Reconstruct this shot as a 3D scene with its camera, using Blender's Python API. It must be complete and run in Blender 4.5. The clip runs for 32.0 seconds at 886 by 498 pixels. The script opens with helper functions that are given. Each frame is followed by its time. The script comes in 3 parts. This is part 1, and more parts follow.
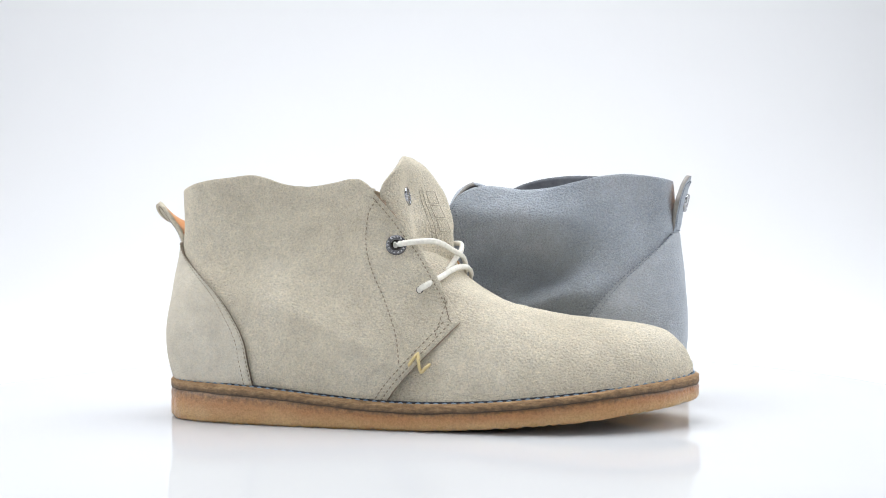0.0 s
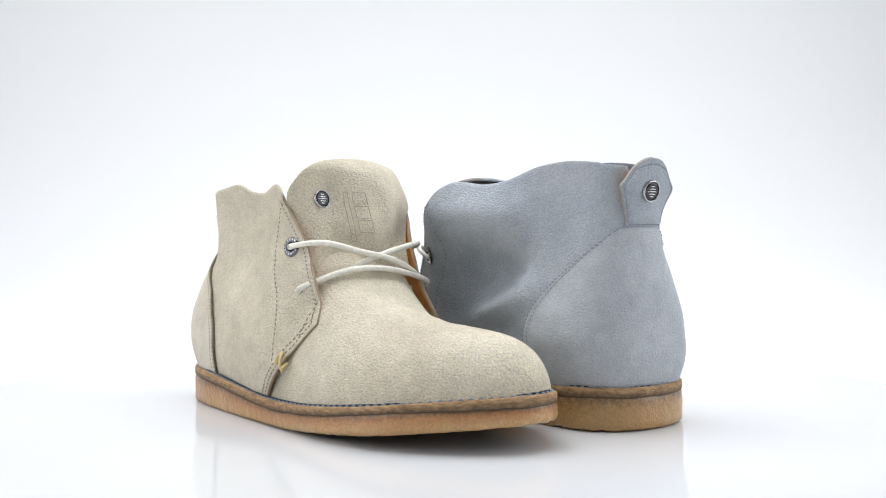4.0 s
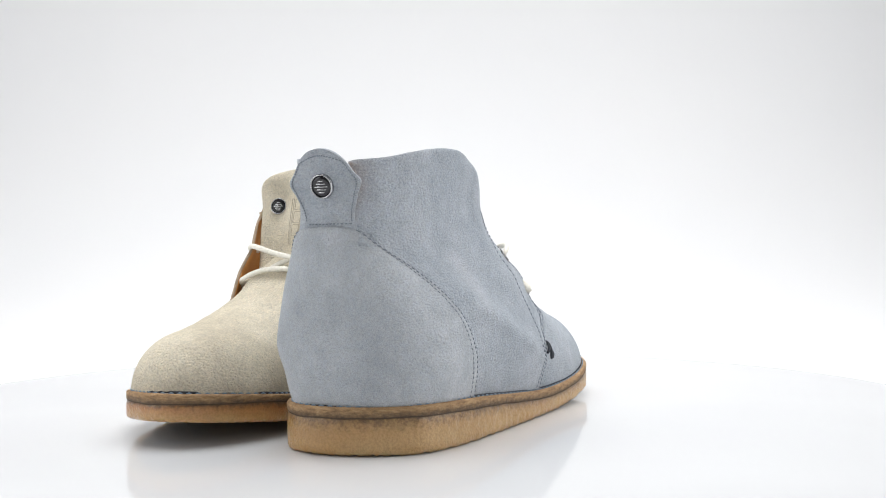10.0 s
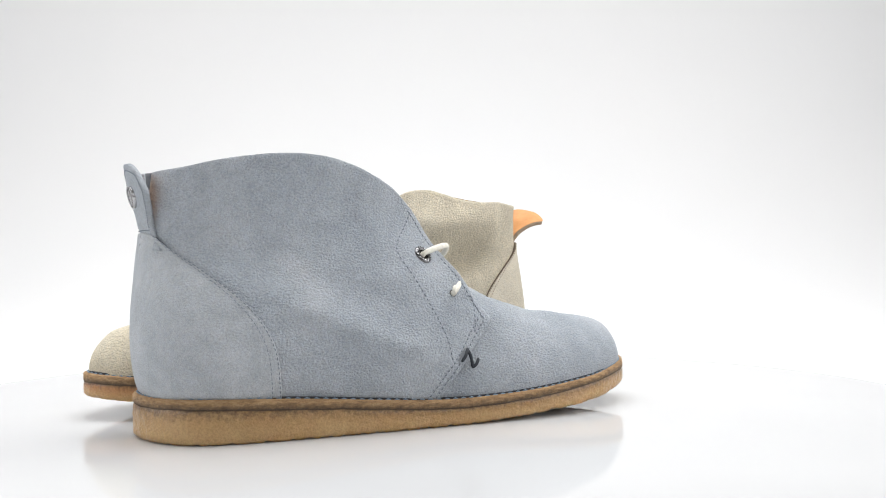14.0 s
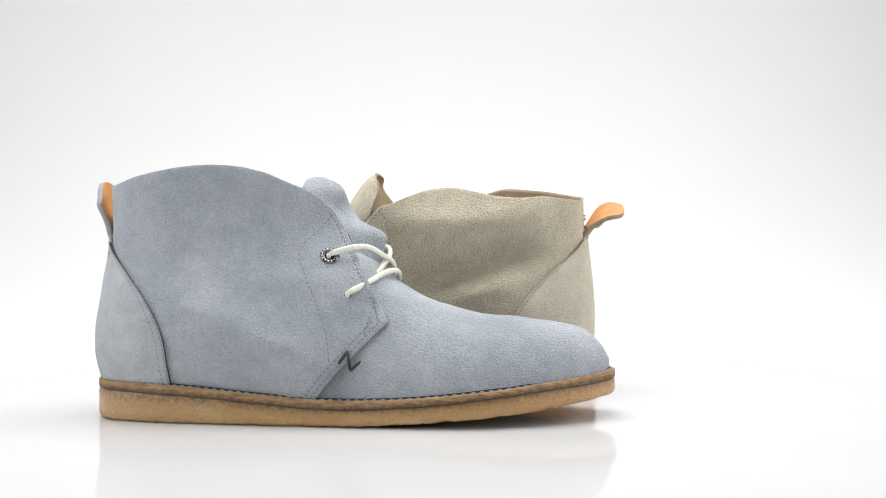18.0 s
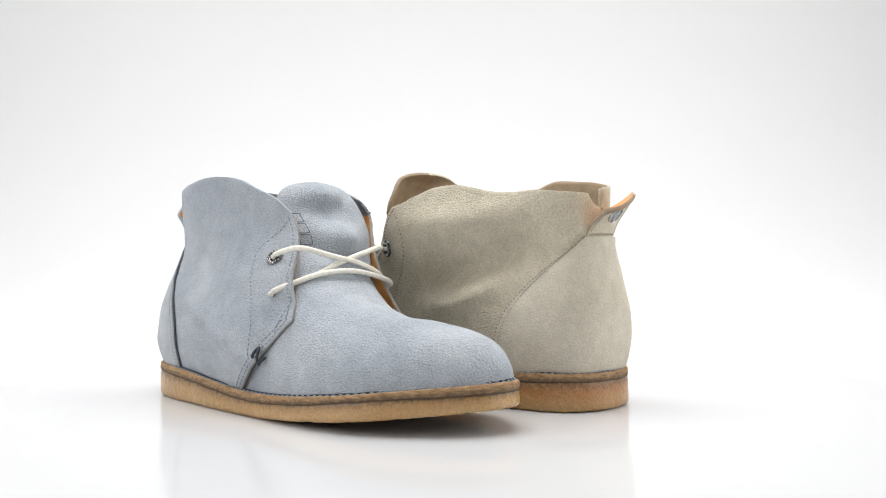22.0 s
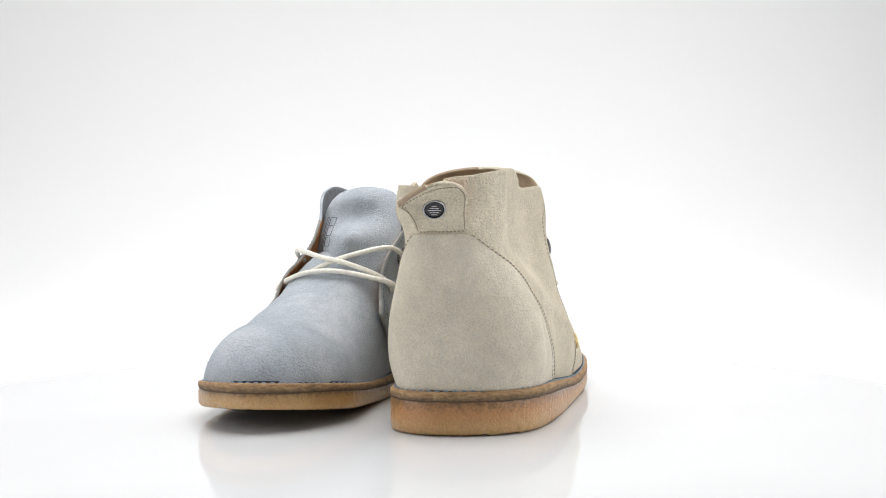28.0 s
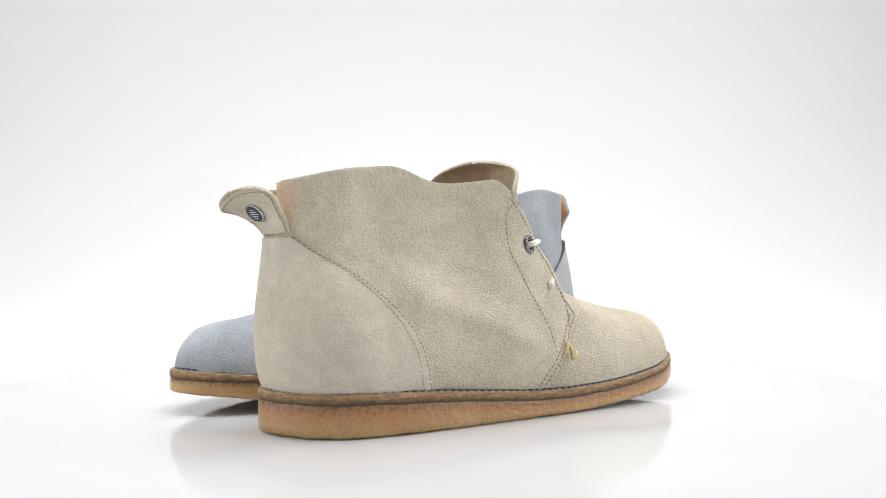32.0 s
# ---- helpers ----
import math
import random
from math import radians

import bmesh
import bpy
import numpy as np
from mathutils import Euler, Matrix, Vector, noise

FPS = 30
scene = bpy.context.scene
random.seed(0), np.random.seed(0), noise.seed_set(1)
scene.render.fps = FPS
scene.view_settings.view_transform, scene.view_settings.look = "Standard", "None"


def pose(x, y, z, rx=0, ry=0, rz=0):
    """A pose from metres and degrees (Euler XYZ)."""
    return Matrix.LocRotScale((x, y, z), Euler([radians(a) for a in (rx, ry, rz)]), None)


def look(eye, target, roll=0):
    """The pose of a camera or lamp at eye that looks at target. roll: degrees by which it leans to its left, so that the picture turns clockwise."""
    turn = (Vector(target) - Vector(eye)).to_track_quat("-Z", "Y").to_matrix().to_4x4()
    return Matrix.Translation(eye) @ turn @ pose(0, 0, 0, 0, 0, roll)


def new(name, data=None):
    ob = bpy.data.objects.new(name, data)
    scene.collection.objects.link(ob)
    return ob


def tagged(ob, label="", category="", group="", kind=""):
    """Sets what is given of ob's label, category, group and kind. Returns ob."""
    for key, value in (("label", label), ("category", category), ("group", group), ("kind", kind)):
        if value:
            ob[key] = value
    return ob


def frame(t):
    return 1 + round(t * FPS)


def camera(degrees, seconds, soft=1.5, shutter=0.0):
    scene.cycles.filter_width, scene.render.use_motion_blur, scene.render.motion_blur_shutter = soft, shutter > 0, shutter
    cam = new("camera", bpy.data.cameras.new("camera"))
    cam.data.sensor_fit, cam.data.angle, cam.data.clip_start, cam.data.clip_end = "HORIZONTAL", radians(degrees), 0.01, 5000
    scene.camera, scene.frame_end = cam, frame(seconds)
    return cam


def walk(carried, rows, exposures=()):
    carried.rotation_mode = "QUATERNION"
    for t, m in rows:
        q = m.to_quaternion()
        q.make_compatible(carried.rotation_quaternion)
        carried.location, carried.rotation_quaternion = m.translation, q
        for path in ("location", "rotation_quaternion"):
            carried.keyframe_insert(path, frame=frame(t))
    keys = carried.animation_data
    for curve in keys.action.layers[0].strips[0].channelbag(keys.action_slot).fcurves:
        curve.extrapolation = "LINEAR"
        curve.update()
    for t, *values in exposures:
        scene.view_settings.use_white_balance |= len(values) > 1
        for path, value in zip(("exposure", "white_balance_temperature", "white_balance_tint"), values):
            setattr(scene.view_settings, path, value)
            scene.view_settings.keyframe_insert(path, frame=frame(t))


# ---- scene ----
# ---- camera: it stands still in front of a slowly turning display ----
EYE = pose(0.0, -0.6215, 0.0863, 90.844, 0.756, -2.491)
cam = camera(48.47, 32.0, soft=1.0)
walk(cam, [(0.0, EYE), (32.0, EYE)],
     exposures=[(0.0, -0.16, 6200, 10), (7.0, -0.18, 6370, 10), (11.0, -0.26, 6480, 10), (18.0, -0.18, 6570, 10), (24.0, -0.19, 6550, 10), (32.0, -0.23, 6530, 10)])

# clockwise seen from above: degrees a second, and how far the drive runs ahead every four seconds
TURN = 9.551
AHEAD = (0.0, 0.26, 0.22, 0.08, -0.20, -0.48, -0.59, -0.28, 0.97)

# ---- light: a white studio with softboxes ----
world = bpy.data.worlds.new("studio")
world.use_nodes = True
world.node_tree.nodes["Background"].inputs["Color"].default_value = (0.9, 0.95, 1.0, 1)
world.node_tree.nodes["Background"].inputs["Strength"].default_value = 0.13
scene.world = world


def softbox(name, eye, target, width, height, watts, colour=(1, 1, 1)):
    data = bpy.data.lights.new(name, "AREA")
    data.shape, data.size, data.size_y, data.energy, data.color = "RECTANGLE", width, height, watts, colour
    ob = new(name, data)
    ob.matrix_world = look(eye, target)
    return ob


softbox("softbox_top", (0.0, 0.10, 1.10), (0, 0.05, 0), 1.1, 0.9, 20.2)
softbox("softbox_left", (-1.05, -0.30, 0.50), (0, 0, 0.06), 0.9, 0.9, 7.4)
softbox("softbox_right", (1.05, -0.22, 0.50), (0, 0, 0.06), 0.9, 0.9, 8.4)
softbox("softbox_front", (0.0, -1.25, 0.60), (0, 0, 0.06), 0.9, 0.6, 2.3)
softbox("softbox_backdrop", (-1.0, 0.35, 1.5), (-0.70, 1.5, 0.74), 0.9, 0.5, 7.5)
softbox("softbox_backdrop", (1.0, 0.35, 1.5), (0.80, 1.5, 0.74), 0.9, 0.5, 8.9)


# ---- materials ----
def nodes_of(name):
    m = bpy.data.materials.new(name)
    m.use_nodes = True
    return m, m.node_tree, m.node_tree.nodes["Principled BSDF"]


def link(tree, a, b):
    tree.links.new(a, b)


def noise_node(tree, scale, detail=4.0, rough=0.55, coords="Object", stretch=(1, 1, 1)):
    tc = tree.nodes.new("ShaderNodeTexCoord")
    mp = tree.nodes.new("ShaderNodeMapping")
    mp.inputs["Scale"].default_value = stretch
    n = tree.nodes.new("ShaderNodeTexNoise")
    n.inputs["Scale"].default_value, n.inputs["Detail"].default_value, n.inputs["Roughness"].default_value = scale, detail, rough
    link(tree, tc.outputs[coords], mp.inputs["Vector"])
    link(tree, mp.outputs["Vector"], n.inputs["Vector"])
    return n.outputs["Fac"]


def ramp(tree, fac, stops):
    r = tree.nodes.new("ShaderNodeValToRGB")
    while len(r.color_ramp.elements) < len(stops):
        r.color_ramp.elements.new(0.5)
    for e, (at, c) in zip(r.color_ramp.elements, stops):
        e.position, e.color = at, (*c, 1)
    link(tree, fac, r.inputs["Fac"])
    return r.outputs["Color"]


def mix(tree, kind, fac, a, b):
    n = tree.nodes.new("ShaderNodeMix")
    n.data_type, n.blend_type = "RGBA", kind
    if isinstance(fac, float):
        n.inputs["Factor"].default_value = fac
    else:
        link(tree, fac, n.inputs["Factor"])
    for value, socket in ((a, n.inputs[6]), (b, n.inputs[7])):
        if isinstance(value, tuple):
            socket.default_value = (*value, 1)
        else:
            link(tree, value, socket)
    return n.outputs[2]


def bumped(tree, bsdf, fac, strength, distance, under=None):
    b = tree.nodes.new("ShaderNodeBump")
    b.inputs["Strength"].default_value, b.inputs["Distance"].default_value = strength, distance
    link(tree, fac, b.inputs["Height"])
    if under is not None:
        link(tree, under, b.inputs["Normal"])
    link(tree, b.outputs["Normal"], bsdf.inputs["Normal"])
    return b.outputs["Normal"]


def suede(name, dark, base, light, grain=1.0):
    m, t, p = nodes_of(name)
    patches = ramp(t, noise_node(t, 22, 4), [(0.3, dark), (0.52, base), (0.72, light)])
    pebble = noise_node(t, 760, 2.5, 0.6, stretch=(1, 1, 1.35))
    fine = noise_node(t, 2100, 1, 0.5)
    fuzz = ramp(t, fine, [(0.3, (0.70, 0.70, 0.69)), (0.5, (1, 1, 1)), (0.7, (1.26, 1.25, 1.23))])
    pits = ramp(t, pebble, [(0.32, (0.66, 0.655, 0.64)), (0.5, (1, 1, 1)), (0.68, (1.22, 1.215, 1.20))])
    tint = ramp(t, noise_node(t, 430, 2, 0.6), [(0.34, (0.985, 0.995, 1.02)), (0.66, (1.015, 1.0, 0.98))])
    nap = ramp(t, noise_node(t, 110, 5, 0.65), [(0.3, (0.90, 0.90, 0.90)), (0.68, (1.07, 1.07, 1.07))])
    c = mix(t, "MULTIPLY", 0.42 + 0.2 * grain, patches, fuzz)
    c = mix(t, "MULTIPLY", 0.50 * grain, c, pits)
    c = mix(t, "MULTIPLY", 1.0, c, tint)
    c = mix(t, "MULTIPLY", 1.0, c, nap)
    link(t, c, p.inputs["Base Color"])
    p.inputs["Roughness"].default_value = 0.95
    p.inputs["Specular IOR Level"].default_value = 0.12
    p.inputs["Sheen Weight"].default_value = 0.28
    p.inputs["Sheen Roughness"].default_value = 0.4
    p.inputs["Sheen Tint"].default_value = (*light, 1)
    n1 = bumped(t, p, noise_node(t, 170, 3, 0.5), 0.15, 0.0016)
    bumped(t, p, pebble, 1.0, 0.0018 * grain, n1)
    return m


SUEDE_BEIGE = suede("suede_beige", (0.545, 0.490, 0.380), (0.622, 0.566, 0.447), (0.680, 0.624, 0.506))
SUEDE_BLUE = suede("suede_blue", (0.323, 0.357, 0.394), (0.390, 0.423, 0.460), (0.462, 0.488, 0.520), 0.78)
# Same suede for the heel counters: nap sheen put in as a greyer tone.
NAP_BEIGE = suede("nap_sheen_suede_beige", (0.525, 0.482, 0.390), (0.585, 0.541, 0.446), (0.634, 0.593, 0.498), 0.45)
NAP_BLUE = suede("nap_sheen_suede_blue", (0.366, 0.392, 0.418), (0.424, 0.450, 0.476), (0.484, 0.506, 0.529), 0.48)


def leather(name, a, b, scale=120, rough=0.6):
    m, t, p = nodes_of(name)
    link(t, ramp(t, noise_node(t, scale, 5, 0.6), [(0.3, a), (0.7, b)]), p.inputs["Base Color"])
    p.inputs["Roughness"].default_value = rough
    bumped(t, p, noise_node(t, 700, 4), 0.3, 0.0005)
    return m


LINING = leather("tan_leather_lining", (0.50, 0.21, 0.055), (0.66, 0.31, 0.10), 90, 0.55)
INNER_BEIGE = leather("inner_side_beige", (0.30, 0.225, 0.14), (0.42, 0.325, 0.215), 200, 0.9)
# The shade inside the blue collars is put into this charcoal colour.
SHADED_INNER_BLUE = leather("shaded_inner_side_blue", (0.105, 0.112, 0.125), (0.155, 0.165, 0.18), 200, 0.9)
RAW_EDGE = leather("raw_suede_edge", (0.26, 0.19, 0.13), (0.38, 0.29, 0.20), 300, 0.9)
RAW_EDGE_BLUE = leather("raw_blue_suede_edge", (0.22, 0.21, 0.195), (0.34, 0.32, 0.29), 300, 0.9)
# Cut edges: the counter's edge shadow put into the colour with the dark dye.
CUT_BROWN = leather("shadowed_dyed_brown_cut", (0.10, 0.075, 0.05), (0.20, 0.155, 0.11), 400, 0.9)
CUT_SLATE = leather("shadowed_dyed_slate_cut", (0.045, 0.052, 0.065), (0.11, 0.122, 0.14), 400, 0.9)


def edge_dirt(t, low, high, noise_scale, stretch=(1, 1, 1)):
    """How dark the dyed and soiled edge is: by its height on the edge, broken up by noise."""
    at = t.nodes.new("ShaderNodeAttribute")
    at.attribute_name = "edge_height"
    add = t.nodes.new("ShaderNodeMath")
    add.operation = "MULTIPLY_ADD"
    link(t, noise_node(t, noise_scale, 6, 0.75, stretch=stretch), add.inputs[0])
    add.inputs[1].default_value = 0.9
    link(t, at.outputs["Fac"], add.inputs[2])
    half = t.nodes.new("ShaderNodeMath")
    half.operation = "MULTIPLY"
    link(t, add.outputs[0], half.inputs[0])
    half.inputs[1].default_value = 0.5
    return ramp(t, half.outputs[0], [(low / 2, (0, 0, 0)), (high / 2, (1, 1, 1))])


def welt_material():
    m, t, p = nodes_of("stacked_leather_welt")
    grain = ramp(t, noise_node(t, 160, 5, 0.7, stretch=(1, 1, 4)), [(0.3, (0.16, 0.092, 0.042)), (0.5, (0.33, 0.195, 0.088)), (0.72, (0.50, 0.33, 0.165))])
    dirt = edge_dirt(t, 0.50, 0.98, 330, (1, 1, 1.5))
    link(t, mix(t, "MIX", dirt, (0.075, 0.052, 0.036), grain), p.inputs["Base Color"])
    p.inputs["Roughness"].default_value = 0.7
    n1 = bumped(t, p, noise_node(t, 260, 5, 0.7, stretch=(1, 1, 5)), 0.7, 0.0014)
    bumped(t, p, noise_node(t, 900, 3, 0.6), 0.5, 0.0006, n1)
    return m


def crepe_material(name, deep, pale):
    m, t, p = nodes_of(name)
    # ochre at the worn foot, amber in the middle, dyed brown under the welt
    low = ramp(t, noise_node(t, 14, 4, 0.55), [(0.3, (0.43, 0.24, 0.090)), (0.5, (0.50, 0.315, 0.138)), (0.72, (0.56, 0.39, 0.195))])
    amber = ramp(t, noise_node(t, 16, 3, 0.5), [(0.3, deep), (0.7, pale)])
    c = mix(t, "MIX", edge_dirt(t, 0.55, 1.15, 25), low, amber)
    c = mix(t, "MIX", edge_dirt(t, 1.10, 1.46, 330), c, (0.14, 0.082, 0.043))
    grain = ramp(t, noise_node(t, 900, 2, 0.6), [(0.32, (0.72, 0.66, 0.58)), (0.5, (1, 1, 1)), (0.66, (1.22, 1.22, 1.2))])
    c = mix(t, "MULTIPLY", 0.45, c, grain)
    link(t, c, p.inputs["Base Color"])
    p.inputs["Roughness"].default_value = 0.29
    p.inputs["Subsurface Weight"].default_value = 0.3
    p.inputs["Subsurface Radius"].default_value = (0.006, 0.003, 0.0012)
    p.inputs["Subsurface Scale"].default_value = 0.6
    n1 = bumped(t, p, noise_node(t, 210, 4, 0.6), 0.45, 0.0016)
    bumped(t, p, noise_node(t, 900, 2, 0.6), 0.5, 0.0007, n1)
    return m


WELT = welt_material()
CREPE_AMBER = crepe_material("amber_crepe_rubber", (0.37, 0.165, 0.058), (0.46, 0.24, 0.095))
CREPE_OCHRE = crepe_material("ochre_crepe_rubber", (0.36, 0.205, 0.078), (0.46, 0.29, 0.125))


def plain(name, colour, rough=0.6, metal=0.0, grain=300, depth=0.0003, coat=0.0):
    m, t, p = nodes_of(name)
    dark = tuple(c * 0.82 for c in colour)
    link(t, ramp(t, noise_node(t, grain, 3), [(0.3, dark), (0.7, colour)]), p.inputs["Base Color"])
    p.inputs["Roughness"].default_value, p.inputs["Metallic"].default_value = rough, metal
    p.inputs["Coat Weight"].default_value = coat
    if depth:
        bumped(t, p, noise_node(t, grain * 2, 3), 0.3, depth)
    return m


LACE_MAT = plain("waxed_white_cord", (0.82, 0.79, 0.70), 0.5, 0, 500, 0.0004)
METAL = plain("dark_nickel", (0.055, 0.055, 0.058), 0.14, 1.0, 200, 0)
EYELET_METAL = plain("eyelet_nickel", (0.17, 0.17, 0.175), 0.2, 1.0, 200, 0)
METAL_RAISED = plain("bright_nickel", (0.50, 0.50, 0.51), 0.25, 1.0, 200, 0)
THREAD_GREY = plain("grey_brown_thread", (0.29, 0.235, 0.17), 0.8)
THREAD_SLATE = plain("slate_thread", (0.225, 0.25, 0.285), 0.8)
THREAD_BLUE = plain("blue_welt_thread", (0.24, 0.34, 0.45), 0.75)
THREAD_YELLOW = plain("yellow_thread", (0.66, 0.53, 0.26), 0.75)
THREAD_BLACK = plain("black_thread", (0.03, 0.035, 0.045), 0.75)
MARK_BROWN = plain("pressed_suede_brown", (0.42, 0.375, 0.285), 0.9)
MARK_SLATE = plain("pressed_suede_slate", (0.13, 0.145, 0.17), 0.9)
DARK_SEAM = plain("soiled_seam", (0.11, 0.075, 0.048), 0.9)
GROOVE = plain("shadowed_dyed_groove", (0.035, 0.04, 0.05), 0.9)
HOLE = plain("punched_hole", (0.03, 0.025, 0.02), 0.9, 0, 200, 0)


def white_gloss():
    m, t, p = nodes_of("white_acrylic")
    link(t, ramp(t, noise_node(t, 5, 3), [(0.3, (0.575, 0.582, 0.592)), (0.7, (0.595, 0.602, 0.612))]), p.inputs["Base Color"])
    p.inputs["Roughness"].default_value = 0.06
    p.inputs["Specular IOR Level"].default_value = 0.14
    link(t, ramp(t, noise_node(t, 45, 4), [(0.35, (0.02, 0.02, 0.02)), (0.75, (0.05, 0.05, 0.05))]), p.inputs["Roughness"])
    return m


def white_paper():
    m, t, p = nodes_of("white_paper_backdrop")
    link(t, ramp(t, noise_node(t, 1.5, 3), [(0.3, (0.785, 0.79, 0.795)), (0.7, (0.805, 0.805, 0.805))]), p.inputs["Base Color"])
    p.inputs["Roughness"].default_value = 0.85
    bumped(t, p, noise_node(t, 300, 3), 0.05, 0.0005)
    return m


ACRYLIC, PAPER = white_gloss(), white_paper()
STUDIO_WALL = plain("unseen_wall_grey", (0.22, 0.22, 0.225), 0.8, 0, 8, 0)


# ---- mesh tools ----
def mesh_of(name, verts, faces, mats, slots=None, smooth=True):
    me = bpy.data.meshes.new(name)
    me.from_pydata([tuple(map(float, p)) for p in verts], [], faces)
    for m in mats:
        me.materials.append(m)
    me.update()
    for i, f in enumerate(me.polygons):
        f.use_smooth = smooth
        if slots is not None:
            f.material_index = slots[i]
    return me


def put(name, me, parent, label=""):
    ob = new(name, me)
    ob.parent = parent
    return tagged(ob, label)


def part(name, bm, material, parent, label=""):
    me = bpy.data.meshes.new(name)
    bm.normal_update()
    bm.to_mesh(me)
    bm.free()
    me.materials.append(material)
    for f in me.polygons:
        f.use_smooth = True
    return put(name, me, parent, label)


def smooth_table(xs, ys, x):
    """Catmull-Rom through the table's points, held at its ends."""
    x = min(max(x, xs[0]), xs[-1])
    i = 0
    while i < len(xs) - 2 and x > xs[i + 1]:
        i += 1
    h = xs[i + 1] - xs[i]
    t = (x - xs[i]) / h

    def slope(k):
        a, b = max(k - 1, 0), min(k + 1, len(xs) - 1)
        return (ys[b] - ys[a]) / (xs[b] - xs[a])
    m0, m1 = slope(i) * h, slope(i + 1) * h
    t2, t3 = t * t, t * t * t
    return (2 * t3 - 3 * t2 + 1) * ys[i] + (t3 - 2 * t2 + t) * m0 + (-2 * t3 + 3 * t2) * ys[i + 1] + (t3 - t2) * m1


def table(pairs):
    xs, ys = [p[0] for p in pairs], [p[1] for p in pairs]
    return lambda x: smooth_table(xs, ys, x)


def curve_of(points, sharp=()):
    """A curve through the points by chord length, from 0 to 1, with corners at the indices in sharp."""
    points = [np.array(p, float) for p in points]
    at = [0.0]
    for a, b in zip(points, points[1:]):
        at.append(at[-1] + float(np.linalg.norm(b - a)))
    at = [a / at[-1] for a in at]
    cuts = [0, *sharp, len(points) - 1]
    runs = []
    for a, b in zip(cuts, cuts[1:]):
        runs.append((at[a], at[b], at[a:b + 1], points[a:b + 1]))

    def value(t):
        t = min(max(t, 0.0), 1.0)
        for lo, hi, xs, ps in runs:
            if t <= hi or hi == 1.0:
                return np.array([smooth_table(xs, [p[k] for p in ps], t) for k in range(len(ps[0]))])
    value.marks = at
    return value


def grid_faces(nu, nv, base=0, flip=False, wrap=False):
    out = []
    for j in range(nv - 1):
        for i in range(nu if wrap else nu - 1):
            a, b = base + j * nu + i, base + j * nu + (i + 1) % nu
            f = (a, b, b + nu, a + nu)
            out.append(f[::-1] if flip else f)
    return out


def shell(name, outer, normals, nu, nv, thick, mats, parent, label="", flip=False, edge=1, inner=2, both=False):
    """A sheet with thickness: the outer grid, an inner grid set in along the normals, and the strip between."""
    outer = [Vector(p) for p in outer]
    inn = [p - n * thick for p, n in zip(outer, normals)]
    verts = outer + inn
    k = nu * nv
    faces = grid_faces(nu, nv, 0, flip)
    slots = [0] * len(faces)
    inner_faces = grid_faces(nu, nv, k, not flip)
    faces += inner_faces
    slots += [3 if len(mats) > 3 and verts[f[0]].x > 0.114 and 0.058 < verts[f[0]].z < 0.118 else inner for f in inner_faces]
    rim = [i for i in range(nu)] + [j * nu + nu - 1 for j in range(1, nv)] + [(nv - 1) * nu + i for i in range(nu - 2, -1, -1)] + [j * nu for j in range(nv - 2, 0, -1)]
    for q, (a, b) in enumerate(zip(rim, rim[1:] + rim[:1])):
        f = (a, a + k, b + k, b)
        faces.append(f[::-1] if flip else f)
        slots.append(edge if nu - 1 <= q < nu + nv - 2 or both and q >= 2 * nu + nv - 3 else 0)
    return put(name, mesh_of(name, verts, faces, mats, slots), parent, label)


def grid_normals(pts, nu, nv, sign=1):
    out = []
    g = [Vector(p) for p in pts]
    for j in range(nv):
        for i in range(nu):
            a, b = g[j * nu + max(i - 1, 0)], g[j * nu + min(i + 1, nu - 1)]
            c, d = g[max(j - 1, 0) * nu + i], g[min(j + 1, nv - 1) * nu + i]
            n = (b - a).cross(d - c)
            out.append(n.normalized() * sign if n.length > 1e-12 else Vector((0, 0, 1)))
    return out


def tube(bm, points, radius, sides=10, flat=1.0, up=(0, 0, 1), taper=False):
    """A cord along the points, with closed ends."""
    pts = [Vector(p) for p in points]
    rings = []
    for i, p in enumerate(pts):
        d = (pts[min(i + 1, len(pts) - 1)] - pts[max(i - 1, 0)]).normalized()
        s = d.cross(Vector(up))
        if s.length < 1e-4:
            s = d.cross(Vector((1, 0, 0)))
        s.normalize()
        n = s.cross(d).normalized()
        k = radius
        if taper and (i == 0 or i == len(pts) - 1):
            k = radius * 0.55
        rings.append([bm.verts.new(p + s * (k * math.cos(a)) + n * (k * flat * math.sin(a)))
                      for a in (2 * math.pi * q / sides for q in range(sides))])
    for r0, r1 in zip(rings, rings[1:]):
        for q in range(sides):
            bm.faces.new((r0[q], r0[(q + 1) % sides], r1[(q + 1) % sides], r1[q]))
    bm.faces.new(rings[0][::-1])
    bm.faces.new(rings[-1])


def frame_on(at, normal, up=(0, 0, 1)):
    """A pose at a point of a surface: z along its normal, y as near to up as it goes."""
    z = Vector(normal).normalized()
    x = Vector(up).cross(z).normalized()
    y = z.cross(x)
    m = Matrix((x, y, z)).transposed().to_4x4()
    m.translation = at
    return m


